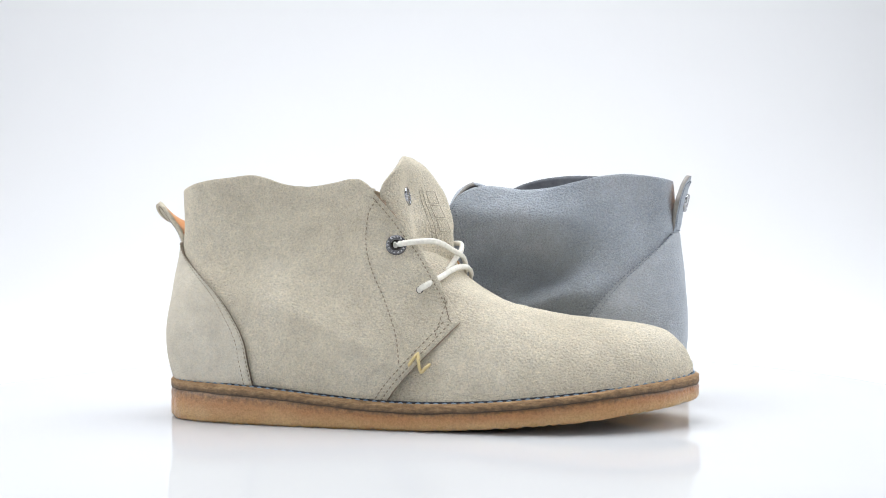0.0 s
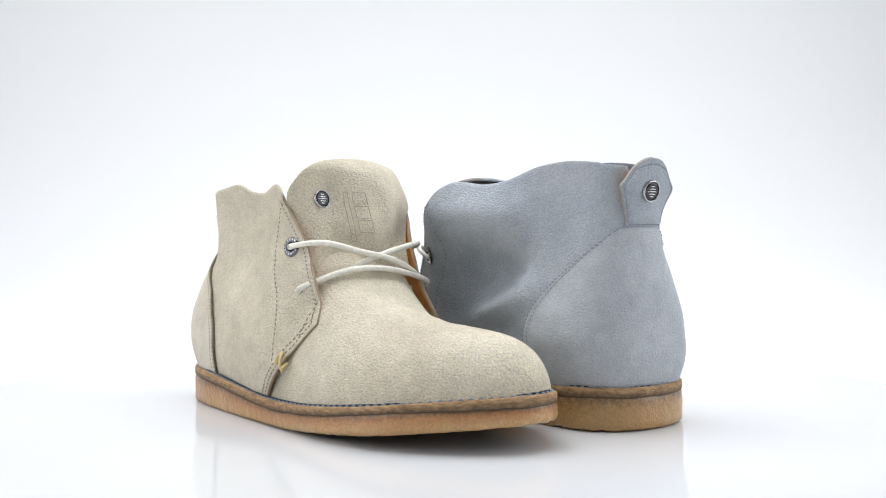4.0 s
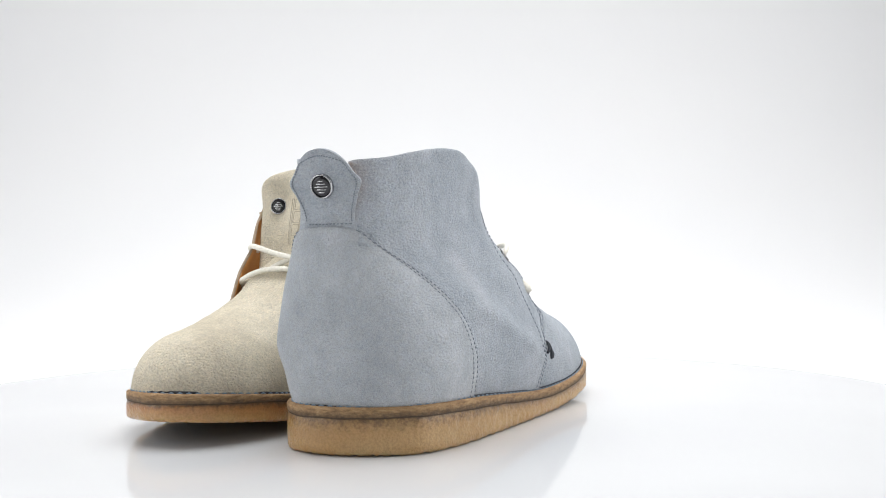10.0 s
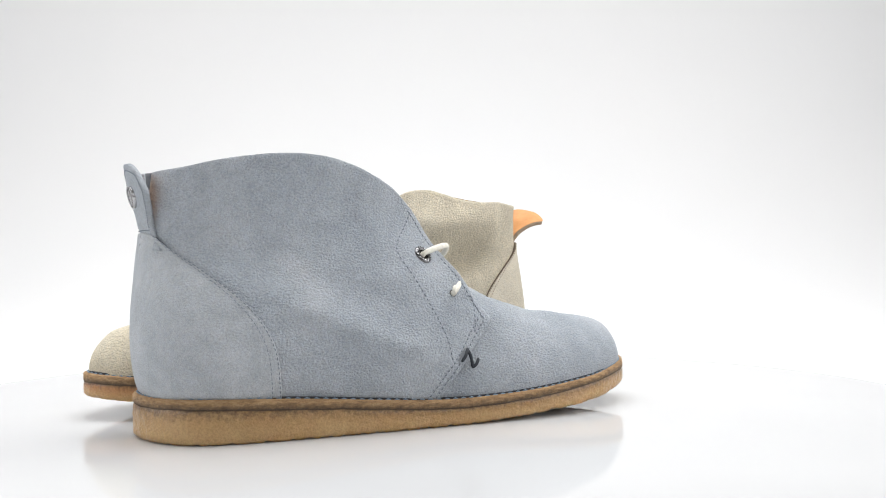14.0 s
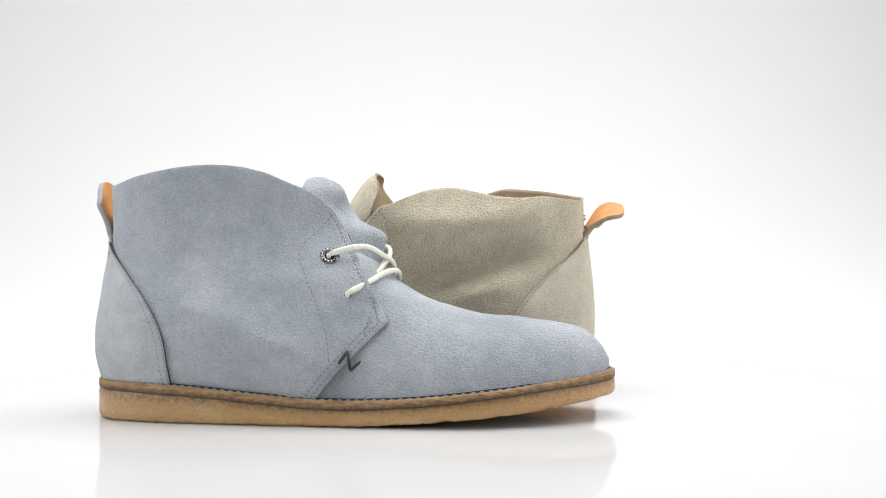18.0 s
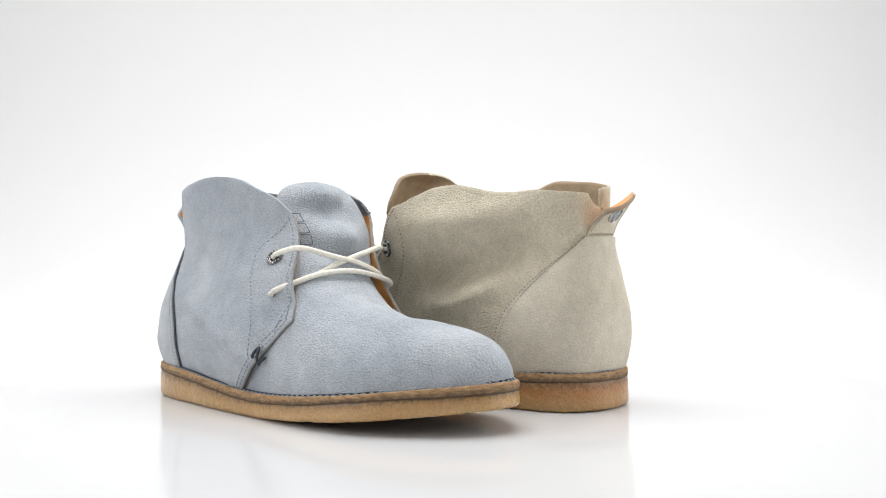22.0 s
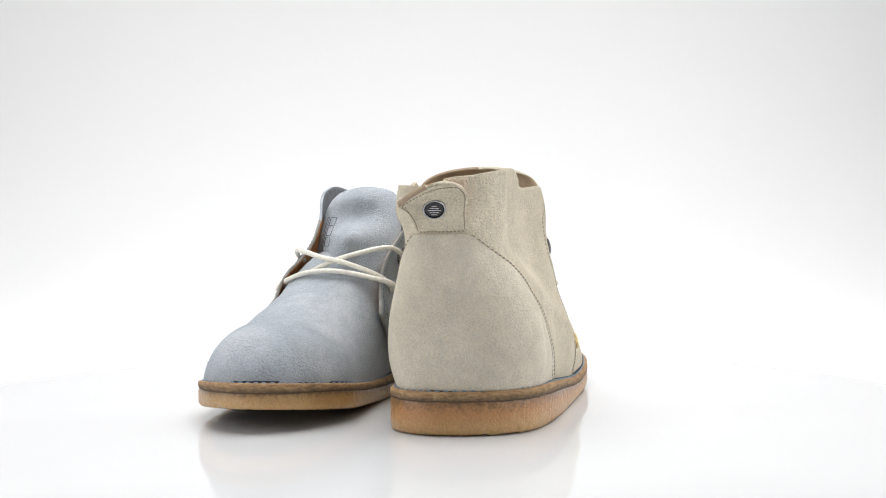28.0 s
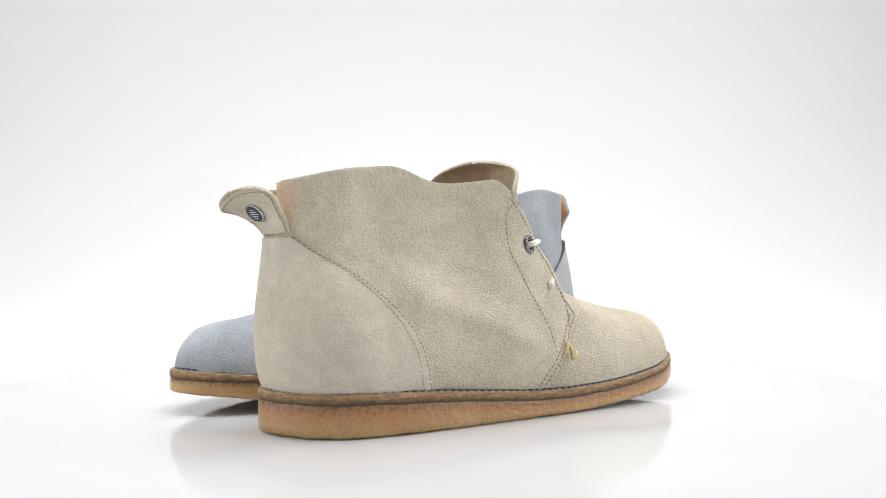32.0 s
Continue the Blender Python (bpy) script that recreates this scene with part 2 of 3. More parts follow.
def lathe(bm, profile, m, sides=28):
    """A body turned about z from (radius, height) pairs."""
    rings = []
    for r, h in profile:
        if r < 1e-6:
            rings.append([bm.verts.new(m @ Vector((0, 0, h)))])
        else:
            rings.append([bm.verts.new(m @ Vector((r * math.cos(2 * math.pi * q / sides), r * math.sin(2 * math.pi * q / sides), h))) for q in range(sides)])
    for r0, r1 in zip(rings, rings[1:]):
        for q in range(sides):
            a, b = r0[q % len(r0)], r0[(q + 1) % len(r0)]
            c, d = r1[(q + 1) % len(r1)], r1[q % len(r1)]
            f = [a]
            for vtx in (b, c, d):
                if vtx not in f:
                    f.append(vtx)
            if len(f) > 2:
                bm.faces.new(f)


def block(bm, m, sx, sy, sz):
    """A small bar with chamfered top edges, standing on z = 0 of the pose m."""
    c = min(sx, sy, sz * 2) * 0.2
    low = [bm.verts.new(m @ Vector((x * sx / 2, y * sy / 2, 0))) for x, y in ((-1, -1), (1, -1), (1, 1), (-1, 1))]
    mid = [bm.verts.new(m @ Vector((x * sx / 2, y * sy / 2, sz - c))) for x, y in ((-1, -1), (1, -1), (1, 1), (-1, 1))]
    top = [bm.verts.new(m @ Vector((x * (sx / 2 - c), y * (sy / 2 - c), sz))) for x, y in ((-1, -1), (1, -1), (1, 1), (-1, 1))]
    for a, b in ((low, mid), (mid, top)):
        for q in range(4):
            bm.faces.new((a[q], a[(q + 1) % 4], b[(q + 1) % 4], b[q]))
    bm.faces.new(top)


# ---- the studio ----
def studio():
    # one white sweep: table top, a soft bend and the wall behind
    rows = [(-1.6, -0.02), (0.60, -0.02)]
    for k in range(1, 21):
        a = math.pi / 2 * k / 20
        rows.append((0.60 + 0.9 * math.sin(a), -0.02 + 0.9 * (1 - math.cos(a))))
    rows.append((1.5, 2.0))
    verts, n = [], len(rows)
    for x in (-1.6, -0.8, 0, 0.8, 1.6):
        verts += [(x, y, z) for y, z in rows]
    faces = []
    for i in range(4):
        for j in range(n - 1):
            faces.append((i * n + j, (i + 1) * n + j, (i + 1) * n + j + 1, i * n + j + 1))
    ob = new("backdrop", mesh_of("backdrop", verts, faces, [PAPER]))
    tagged(ob, "seamless white paper sweep curving up behind the table", "backdrop", kind="structure")
    # unseen grey walls and ceiling, added to close the studio and hold back bounce light
    for name, p0, p1, p2, p3 in (("wall_left", (-1.6, -1.6, -0.02), (-1.6, 1.5, -0.02), (-1.6, 1.5, 2), (-1.6, -1.6, 2)),
                                 ("wall_right", (1.6, 1.5, -0.02), (1.6, -1.6, -0.02), (1.6, -1.6, 2), (1.6, 1.5, 2)),
                                 ("wall_front", (1.6, -1.6, -0.02), (-1.6, -1.6, -0.02), (-1.6, -1.6, 2), (1.6, -1.6, 2)),
                                 ("ceiling", (-1.6, -1.6, 2), (-1.6, 1.5, 2), (1.6, 1.5, 2), (1.6, -1.6, 2))):
        quad = [Vector(p) for p in (p0, p1, p2, p3)]
        nrm = (quad[1] - quad[0]).cross(quad[3] - quad[0]).normalized()
        back = [p - nrm * 0.03 for p in quad]
        ob = new(name, mesh_of(name, quad + back, [(0, 1, 2, 3), (7, 6, 5, 4), (0, 4, 5, 1), (1, 5, 6, 2), (2, 6, 7, 3), (3, 7, 4, 0)], [STUDIO_WALL], smooth=False))
        tagged(ob, "unseen grey studio " + name.split("_")[0], name.split("_")[0], kind="structure")


def turntable():
    root = tagged(new("turntable"), "round glossy white turntable plate under the boots", "turntable")
    bm = bmesh.new()
    R = 0.335
    lathe(bm, [(0, -0.014), (R - 0.003, -0.014), (R, -0.011), (R, -0.0025), (R - 0.0007, -0.0008), (R - 0.0022, 0.0), (0, 0.0)], Matrix.Identity(4), 160)
    ob = part("plate", bm, ACRYLIC, root, "glossy white acrylic disc")
    for f in ob.data.polygons:
        f.use_smooth = abs(f.normal.z) < 0.99
    bm = bmesh.new()
    lathe(bm, [(0, -0.02), (0.16, -0.02), (0.16, -0.0142), (0, -0.0142)], Matrix.Identity(4), 64)
    part("base", bm, PAPER, root, "low white base")
    return root


# ---- the boots: x runs from heel to toe, y to the boot's left, z up ----
SOLE_RIGHT = [(0.0023, 0.004), (0.0032, -0.0075), (0.0067, -0.0186), (0.0129, -0.0288), (0.0235, -0.0385), (0.05, -0.0459), (0.09, -0.0500), (0.15, -0.0540), (0.2, -0.0564), (0.23, -0.0546), (0.2551, -0.0486), (0.2756, -0.0368), (0.291, -0.0248), (0.3002, -0.0130), (0.3049, -0.0045), (0.3064, 0.0040)]
SOLE_LEFT = [(0.0023, 0.004), (0.0032, 0.0133), (0.0067, 0.0221), (0.0129, 0.0296), (0.0235, 0.0355), (0.05, 0.0385), (0.09, 0.0375), (0.14, 0.0363), (0.19, 0.0385), (0.23, 0.0425), (0.2551, 0.0440), (0.2756, 0.0373), (0.291, 0.0295), (0.3002, 0.0212), (0.3049, 0.0128), (0.3064, 0.0040)]
WELT_TOP = table([(-0.01, 0.0222), (0.03, 0.0222), (0.07, 0.0205), (0.118, 0.0166), (0.155, 0.0144), (0.193, 0.0153), (0.237, 0.0190), (0.278, 0.0236), (0.31, 0.0268)])
WELT_LOW = table([(-0.01, 0.0172), (0.03, 0.0170), (0.086, 0.0142), (0.155, 0.0094), (0.208, 0.0118), (0.265, 0.0180), (0.31, 0.0213)])
SOLE_LOW = table([(-0.01, 0.0006), (0.02, 0.0), (0.16, 0.0), (0.193, 0.0016), (0.237, 0.0048), (0.264, 0.0076), (0.286, 0.0102), (0.31, 0.0130)])
UPPER_R = table([(0.10, -0.0445), (0.13, -0.0480), (0.16, -0.0502), (0.19, -0.0533), (0.22, -0.0526), (0.25, -0.0475), (0.27, -0.0378), (0.285, -0.0275), (0.295, -0.0172), (0.300, -0.0095), (0.3020, -0.0047), (0.3030, -0.0006), (0.3033, 0.0017), (0.3034, 0.004)])
UPPER_L = table([(0.10, 0.030), (0.13, 0.0310), (0.16, 0.0335), (0.19, 0.0362), (0.22, 0.0390), (0.25, 0.0412), (0.27, 0.0368), (0.285, 0.0300), (0.295, 0.0232), (0.300, 0.0160), (0.3020, 0.0117), (0.3030, 0.0081), (0.3033, 0.0060), (0.3034, 0.004)])
VAMP_TOP = table([(0.10, 0.100), (0.15, 0.097), (0.1706, 0.0875), (0.1802, 0.0780), (0.2024, 0.0660), (0.2335, 0.0577), (0.2518, 0.0539), (0.2729, 0.0521), (0.2877, 0.0482), (0.2955, 0.0430), (0.3003, 0.0378), (0.3034, 0.0312)])
HEEL_BACK = table([(0.0, 0.010), (0.018, 0.0085), (0.026, 0.0056), (0.034, 0.0042), (0.045, 0.0036), (0.057, 0.0036), (0.074, 0.0047), (0.090, 0.0060), (0.100, 0.0070), (0.115, 0.0082), (0.15, 0.0075)])
LEVELS = (0.010, 0.035, 0.055, 0.075, 0.095, 0.115, 0.145)
WALL_R = [(0.03, (0.0345, 0.0430, 0.0425, 0.0350, 0.0258, 0.0265, 0.0290)),
          (0.055, (0.0395, 0.0452, 0.0442, 0.0375, 0.0282, 0.0272, 0.0300)),
          (0.10, (0.0450, 0.0500, 0.0470, 0.0405, 0.0330, 0.0305, 0.0315)),
          (0.14, (0.0500, 0.0525, 0.0470, 0.0405, 0.0345, 0.0325, 0.0340)),
          (0.165, (0.0525, 0.0505, 0.0440, 0.0360, 0.0275, 0.0270, 0.0270)),
          (0.19, (0.0550, 0.0450, 0.0340, 0.0300, 0.0270, 0.0270, 0.0270))]
WALL_L = [(0.03, (0.0295, 0.0362, 0.0365, 0.0325, 0.0290, 0.0310, 0.0340)),
          (0.055, (0.0325, 0.0378, 0.0385, 0.0352, 0.0312, 0.0360, 0.0385)),
          (0.10, (0.0315, 0.0350, 0.0355, 0.0340, 0.0355, 0.0450, 0.0460)),
          (0.14, (0.0325, 0.0360, 0.0375, 0.0400, 0.0440, 0.0480, 0.0480)),
          (0.165, (0.0350, 0.0380, 0.0395, 0.0370, 0.0380, 0.0400, 0.0400)),
          (0.19, (0.0370, 0.0395, 0.0390, 0.0350, 0.0350, 0.0350, 0.0350))]


def smoothstep(a, b, x):
    t = min(max((x - a) / (b - a), 0.0), 1.0)
    return t * t * (3 - 2 * t)


def vamp_powers(x, side):
    """How boxy the vamp's section is: the outer side slopes off more than the inner."""
    k = smoothstep(0.175, 0.235, x)
    return (0.66 + 0.29 * k, 1.0 + 0.01 * k) if side > 0 else (0.66 + 0.30 * k, 1.0 + 0.03 * k)


def vamp_lean(x):
    return 0.010 * smoothstep(0.215, 0.165, x)


def vamp_side(x, z, side):
    """The vamp's y at that height of its side, or None over its top."""
    low, top = WELT_TOP(x) - 0.002, VAMP_TOP(x) + 0.0008
    if z >= top:
        return None
    yr, yl = UPPER_R(x), UPPER_L(x)
    pc, ps = vamp_powers(x, side)
    sn = max((z - low) / (top - low), 0.0) ** (1 / ps)
    return (yr + yl) / 2 + vamp_lean(x) * sn + side * math.sqrt(max(1 - sn * sn, 0)) ** pc * (yl - yr) / 2


def wall_y(x, z, side, lift=0.0, folds=None):
    """The quarter's surface: y at a place of the boot's side (side -1 right, 1 left)."""
    rows = WALL_R if side < 0 else WALL_L
    half = smooth_table([r[0] for r in rows], [smooth_table(LEVELS, r[1], z) for r in rows], x)
    middle = 0.001 + 0.002 * smoothstep(0.03, 0.1, z)
    t = min(max((x - HEEL_BACK(z)) / 0.038, 0.0), 1.0)
    bow = (1 - (1 - t) ** 2.3) ** (1 / (2.2 if side < 0 else 3.4))
    y = middle + (side * half - middle) * bow
    if folds:
        y += side * folds(x, z, side) * bow
    if x > 0.128:
        v = vamp_side(x, z, side)
        if v is not None:
            y = side * max(side * y, side * v + 0.0014)
    return y


def build_boot(name, label, suede_mat, thread, tack, shape):
    root = tagged(new(name), label, "boot")
    folds = shape["folds"]

    # -- sole --
    def ring(t):
        """The sole's outline, once round from the heel by the right side."""
        t %= 1.0
        c, u = (right_curve, t * 2) if t < 0.5 else (left_curve, 2 - t * 2)
        return c(u)
    right_curve, left_curve = curve_of(SOLE_RIGHT), curve_of(SOLE_LEFT)
    n = 440
    base = [ring(k / n) for k in range(n)]
    nrm = []
    for k in range(n):
        d = base[(k + 1) % n] - base[k - 1]
        nrm.append(np.array((-d[1], d[0])) / np.linalg.norm(d) * -1)
    nrm = [q if np.dot(q, b - np.array((min(max(b[0], 0.05), 0.25), 0.0))) > 0 else -q for q, b in zip(nrm, base)]

    def layered(levels, name, material, label):
        """A slab with the sole's outline; levels: (grow, height as a function of x and k)."""
        verts = []
        for grow, z in levels:
            for k in range(n):
                p = base[k] + nrm[k] * grow(k)
                verts.append((p[0], p[1], z(p[0], k)))
        faces = grid_faces(n, len(levels), 0, True, True)
        m = len(levels) - 1
        for start, up in ((0, False), (m * n, True)):
            half = [start + k for k in range(n)]
            for q in range(n // 2 - 1):
                f = (half[q], half[q + 1], half[n - 2 - q], half[n - 1 - q])
                faces.append(f if up else f[::-1])
        me = mesh_of(name, verts, faces, [material])
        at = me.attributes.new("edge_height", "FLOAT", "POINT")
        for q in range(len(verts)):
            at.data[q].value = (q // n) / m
        return put(name, me, root, label)

    wob = [noise.noise(Vector((base[k][0] * 90, base[k][1] * 90, shape["seed"]))) for k in range(n)]
    wob2 = [noise.noise(Vector((base[k][0] * 420, base[k][1] * 420, shape["seed"] + 7))) for k in range(n)]
    split = lambda x, k: WELT_LOW(x) + 0.00025 * wob[k]
    def rough(q, size):
        return lambda k: size * noise.noise(Vector((base[k][0] * 330, base[k][1] * 330, q * 0.9 + shape["seed"])))
    rows = [(lambda k: -0.0060, lambda x, k: SOLE_LOW(x) + 0.0002),
            (lambda k: -0.0014 + rough(0, 0.0009)(k), lambda x, k: SOLE_LOW(x) + 0.0003 + 0.0017 * max(wob2[k], 0)),
            (lambda k: -0.0002 + rough(1, 0.0007)(k), lambda x, k: SOLE_LOW(x) + 0.0016 + 0.0011 * wob2[k])]
    for q in range(2, 9):
        f = q / 9.5
        rows.append((lambda k, q=q: 0.0001 + rough(q, 0.0005)(k), lambda x, k, f=f: (SOLE_LOW(x) + 0.0014) * (1 - f) + split(x, k) * f))
    rows += [(lambda k: -0.0002, lambda x, k: split(x, k) - 0.0006), (lambda k: -0.0009, lambda x, k: split(x, k))]
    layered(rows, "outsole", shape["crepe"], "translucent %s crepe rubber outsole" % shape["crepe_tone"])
    layered([(lambda k: -0.0006, lambda x, k: split(x, k) + 0.0002),
             (lambda k: 0.0002, lambda x, k: split(x, k) + 0.0007),
             (lambda k: 0.0003 + 0.0003 * wob[k], lambda x, k: split(x, k) * 0.5 + WELT_TOP(x) * 0.5),
             (lambda k: 0.0002, lambda x, k: WELT_TOP(x) - 0.0008),
             (lambda k: -0.0006, lambda x, k: WELT_TOP(x)),
             (lambda k: -0.0100, lambda x, k: WELT_TOP(x) - 0.0003)], "welt", WELT, "brown leather welt with a scuffed edge")
    # the dark joint line between welt and crepe
    bm = bmesh.new()
    tube(bm, [(*(base[k % n] - nrm[k % n] * 0.00045), WELT_LOW(base[k % n][0]) + 0.0001 + 0.00035 * wob[k % n]) for k in range(n + 1)], 0.0003, 6)
    part("welt_seam", bm, DARK_SEAM, root)
    # running stitch on the welt
    bm = bmesh.new()
    total = 150
    for q in range(total):
        pts = []
        for w in (0.1, 0.5, 0.9):
            t = (q + w * 0.72) / total
            p = ring(t)
            k = int(t * n) % n
            p = p - nrm[k] * 0.0020
            pts.append((p[0], p[1], WELT_TOP(p[0]) + (0.0004 if w == 0.5 else 0.0)))
        tube(bm, pts, 0.00042, 6, taper=True)
    tagged(part("welt_stitching", bm, THREAD_BLUE, root, "blue running stitch"), kind="stuff")
    # where the upper meets the welt: shadow and blue dye put in one colour
    bm = bmesh.new()
    tube(bm, [(*(base[k % n] - nrm[k % n] * 0.0034), WELT_TOP(base[k % n][0]) + 0.0002) for k in range(n + 1)], 0.0008, 6)
    part("welt_groove", bm, GROOVE, root, "dark blue line of joint shadow and dye")

    # -- vamp --
    nx, na = 150, 81
    verts = []
    for i in range(nx):
        s = i / (nx - 1)
        x = 0.128 + (0.3034 - 0.128) * (1 - (1 - s) ** 1.9)
        yr, yl, top, low = UPPER_R(x), UPPER_L(x), VAMP_TOP(x) + shape["vamp_lift"] * smoothstep(0.302, 0.289, x) * smoothstep(0.2, 0.245, x), WELT_TOP(x) - 0.002
        for j in range(na):
            a = math.pi * j / (na - 1)
            c, sn = math.cos(a), math.sin(a)
            pc, ps = vamp_powers(x, -1 if c > 0 else 1)
            e = abs(c) ** pc * (1 if c > 0 else -1)
            y = (yr + yl) / 2 + vamp_lean(x) * sn - e * (yl - yr) / 2
            z = low + (top - low) * sn ** ps
            # toe box dip and creases across the ball
            crease = 0.0011 * math.exp(-((x - 0.232) / 0.012) ** 2) * sn - 0.0008 * math.exp(-((x - 0.251) / 0.009) ** 2) * sn
            bumps = 0.0009 * noise.noise(Vector((x * 38, y * 38, z * 38 + shape["seed"])))
            wrinkle = 0.0007 * noise.noise(Vector((x * 190 + y * 40, y * 30, shape["seed"]))) * math.exp(-((x - 0.208) / 0.024) ** 2)
            verts.append((x, y, z - crease * shape["crease"] + (bumps + wrinkle) * sn))
    me = mesh_of("vamp", verts, grid_faces(na, nx, 0, True), [suede_mat])
    put("vamp", me, root)

    # -- tongue --
    cx = curve_of(shape["tongue_line"])
    tw = shape["tongue_width"]
    hw = lambda t: (tw[0] + (tw[1] - tw[0]) * smoothstep(0, 0.6, t)) * (max(1 - max((t - shape["tongue_round"]) / (1 - shape["tongue_round"]), 0) ** 2.1, 0.0) ** 0.5 + 0.012)
    nu, nv = 41, 46
    pts = []
    for j in range(nv):
        t = 1 - (1 - j / (nv - 1)) ** 1.5
        x, z = cx(t)
        w = hw(t)
        for i in range(nu):
            a = -1 + 2 * i / (nu - 1)
            y = shape["tongue_mid"] + a * w
            back = shape["tongue_curl"](a * w / 0.04)
            dent = shape["dent"](a, t)
            if a < 0:
                back *= 1 - shape["top_flat"] * smoothstep(0.55, 1.0, t)
            px = x - back + dent
            for side in (-1, 1):
                limit = abs(wall_y(min(px, 0.172), z, side, 0, folds)) - 0.0030 + 0.03 * smoothstep(shape["tongue_free"], shape["tongue_free"] + 0.012, z)
                if y * side > limit:
                    y = side * limit
            pts.append((px, y, z))
    nor = grid_normals(pts, nu, nv, 1)
    nor = [q if q.x > 0 else -q for q in nor]
    for k in range((nv - 5) * nu, nv * nu):
        nor[k] = nor[(nv - 6) * nu + k % nu]
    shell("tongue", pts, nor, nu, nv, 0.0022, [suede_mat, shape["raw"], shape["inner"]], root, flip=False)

    def tongue_at(a, t, nu=nu, nv=nv):
        j, i = (1 - (1 - t) ** (1 / 1.5)) * (nv - 1), (a + 1) / 2 * (nu - 1)
        j0, i0 = min(int(j), nv - 2), min(int(i), nu - 2)
        k = j0 * nu + i0
        fi, fj = i - i0, j - j0
        p = (Vector(pts[k]) * (1 - fi) + Vector(pts[k + 1]) * fi) * (1 - fj) + (Vector(pts[k + nu]) * (1 - fi) + Vector(pts[k + nu + 1]) * fi) * fj
        return p, nor[k]

    # -- quarters --
    for side in (-1, 1):
        key = "right" if side < 0 else "left"
        top = curve_of(shape["collar_" + key], (2,))
        front_pts = shape["placket_" + key]
        corner = max(range(len(front_pts)), key=lambda q: front_pts[q][0])
        front = curve_of(front_pts, (corner,))
        back = lambda v: np.array((HEEL_BACK(0.020 + 0.077 * v), 0.020 + 0.077 * v))
        bottom = lambda s: np.array((HEEL_BACK(0.02) + (front_pts[0][0] - HEEL_BACK(0.02)) * s, 0))
        nu, nv = 100, 57
        us = [(k / (nu - 1)) ** 1.25 for k in range(nu)]
        ck = front.marks[corner]
        split_j = round(ck * (nv - 1))
        vs = [ck * j / split_j if j <= split_j else ck + (1 - ck) * (j - split_j) / (nv - 1 - split_j) for j in range(nv)]
        pts2 = []

        def wave(x, z):
            return 0.0008 * noise.noise(Vector((x * 45, side * 3.0, z * 45 + shape["seed"]))) + 0.0005 * noise.noise(Vector((x * 120, side * 5.0, z * 120 + shape["seed"])))
        for j, v in enumerate(vs):
            for i, s in enumerate(us):
                b, tp = bottom(s), top(s)
                b[1] = WELT_TOP(b[0]) - 0.0015
                L, F = back(v), front(v)
                c00, c10, c01, c11 = bottom(0), bottom(1), top(0), top(1)
                c00[1], c10[1] = WELT_TOP(c00[0]) - 0.0015, WELT_TOP(c10[0]) - 0.0015
                p = (1 - v) * b + v * tp + (1 - s) * L + s * F - ((1 - s) * (1 - v) * c00 + s * (1 - v) * c10 + (1 - s) * v * c01 + s * v * c11)
                x, z = float(p[0]), float(p[1])
                x = max(x, HEEL_BACK(z))
                y = wall_y(x, z, side, 0.0, folds)
                pts2.append((x, y + side * wave(x, z), z))
        nor2 = grid_normals(pts2, nu, nv, 1)
        nor2 = [q if q.y * side > 0 or abs(q.y) < 0.2 and q.x < 0 else -q for q in nor2]
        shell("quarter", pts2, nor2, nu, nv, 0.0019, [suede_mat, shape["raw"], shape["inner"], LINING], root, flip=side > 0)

        def on(x, z, lift):
            return Vector((x, wall_y(x, z, side, 0, folds) + side * (lift + wave(x, z)), z))

        def normal_on(x, z):
            e = 0.002
            a = Vector((2 * e, wall_y(x + e, z, side, 0, folds) - wall_y(x - e, z, side, 0, folds), 0))
            b = Vector((0, wall_y(x, z + e, side, 0, folds) - wall_y(x, z - e, side, 0, folds), 2 * e))
            q = a.cross(b).normalized()
            return q if q.y * side > 0 else -q

        # stitching along the facing, the placket edge and its foot
        def stitch(points, gap, lift=0.00005, sharp=(), r=0.00037, ends=(0.0, 1.0)):
            bm = bmesh.new()
            c = curve_of(points, sharp)
            length = sum(float(np.linalg.norm(c((q + 1) / 60) - c(q / 60))) for q in range(60))
            count = max(2, int(length / gap))
            for q in range(count):
                line = []
                for w in (0.08, 0.36, 0.64):
                    x, z = c(ends[0] + (ends[1] - ends[0]) * (q + w) / count)
                    line.append(on(float(x), float(z), lift + (0.00025 if w == 0.36 else 0)))
                tube(bm, line, r, 5, taper=True)
            tagged(part("stitching", bm, thread, root), kind="stuff")
        facing = shape["facing_" + key]
        stitch(facing, 0.0027)
        inset = [np.array(p) + np.array((-0.0032, 0.0)) for p in front_pts]
        inset[corner] = np.array(front_pts[corner]) + np.array((-0.0048, 0.0))
        stitch(inset[corner:], 0.0026)
        stitch(inset[:corner + 1], 0.0026)
        inset2 = [p + np.array((-0.0032, 0.0010)) for p in inset[:corner + 1]]
        stitch(inset2, 0.0026)
        cx0, cz0 = front_pts[corner]
        stitch([(cx0 - 0.006, cz0 + 0.001), (cx0 - 0.010, cz0 + 0.014)], 0.0026)
        stitch([(cx0 - 0.0125, cz0 - 0.007), (cx0 - 0.008, cz0 + 0.012)], 0.0026)

        # bar tack over the placket's foot
        tx, tz = shape["tack_" + key]
        bm = bmesh.new()
        zig = [(tx - 0.0056, tz - 0.0014), (tx - 0.0008, tz + 0.0054), (tx + 0.0010, tz - 0.0050), (tx + 0.0058, tz - 0.0002)]
        for a, b in zip(zig, zig[1:]):
            line = []
            for q in range(7):
                w = q / 6
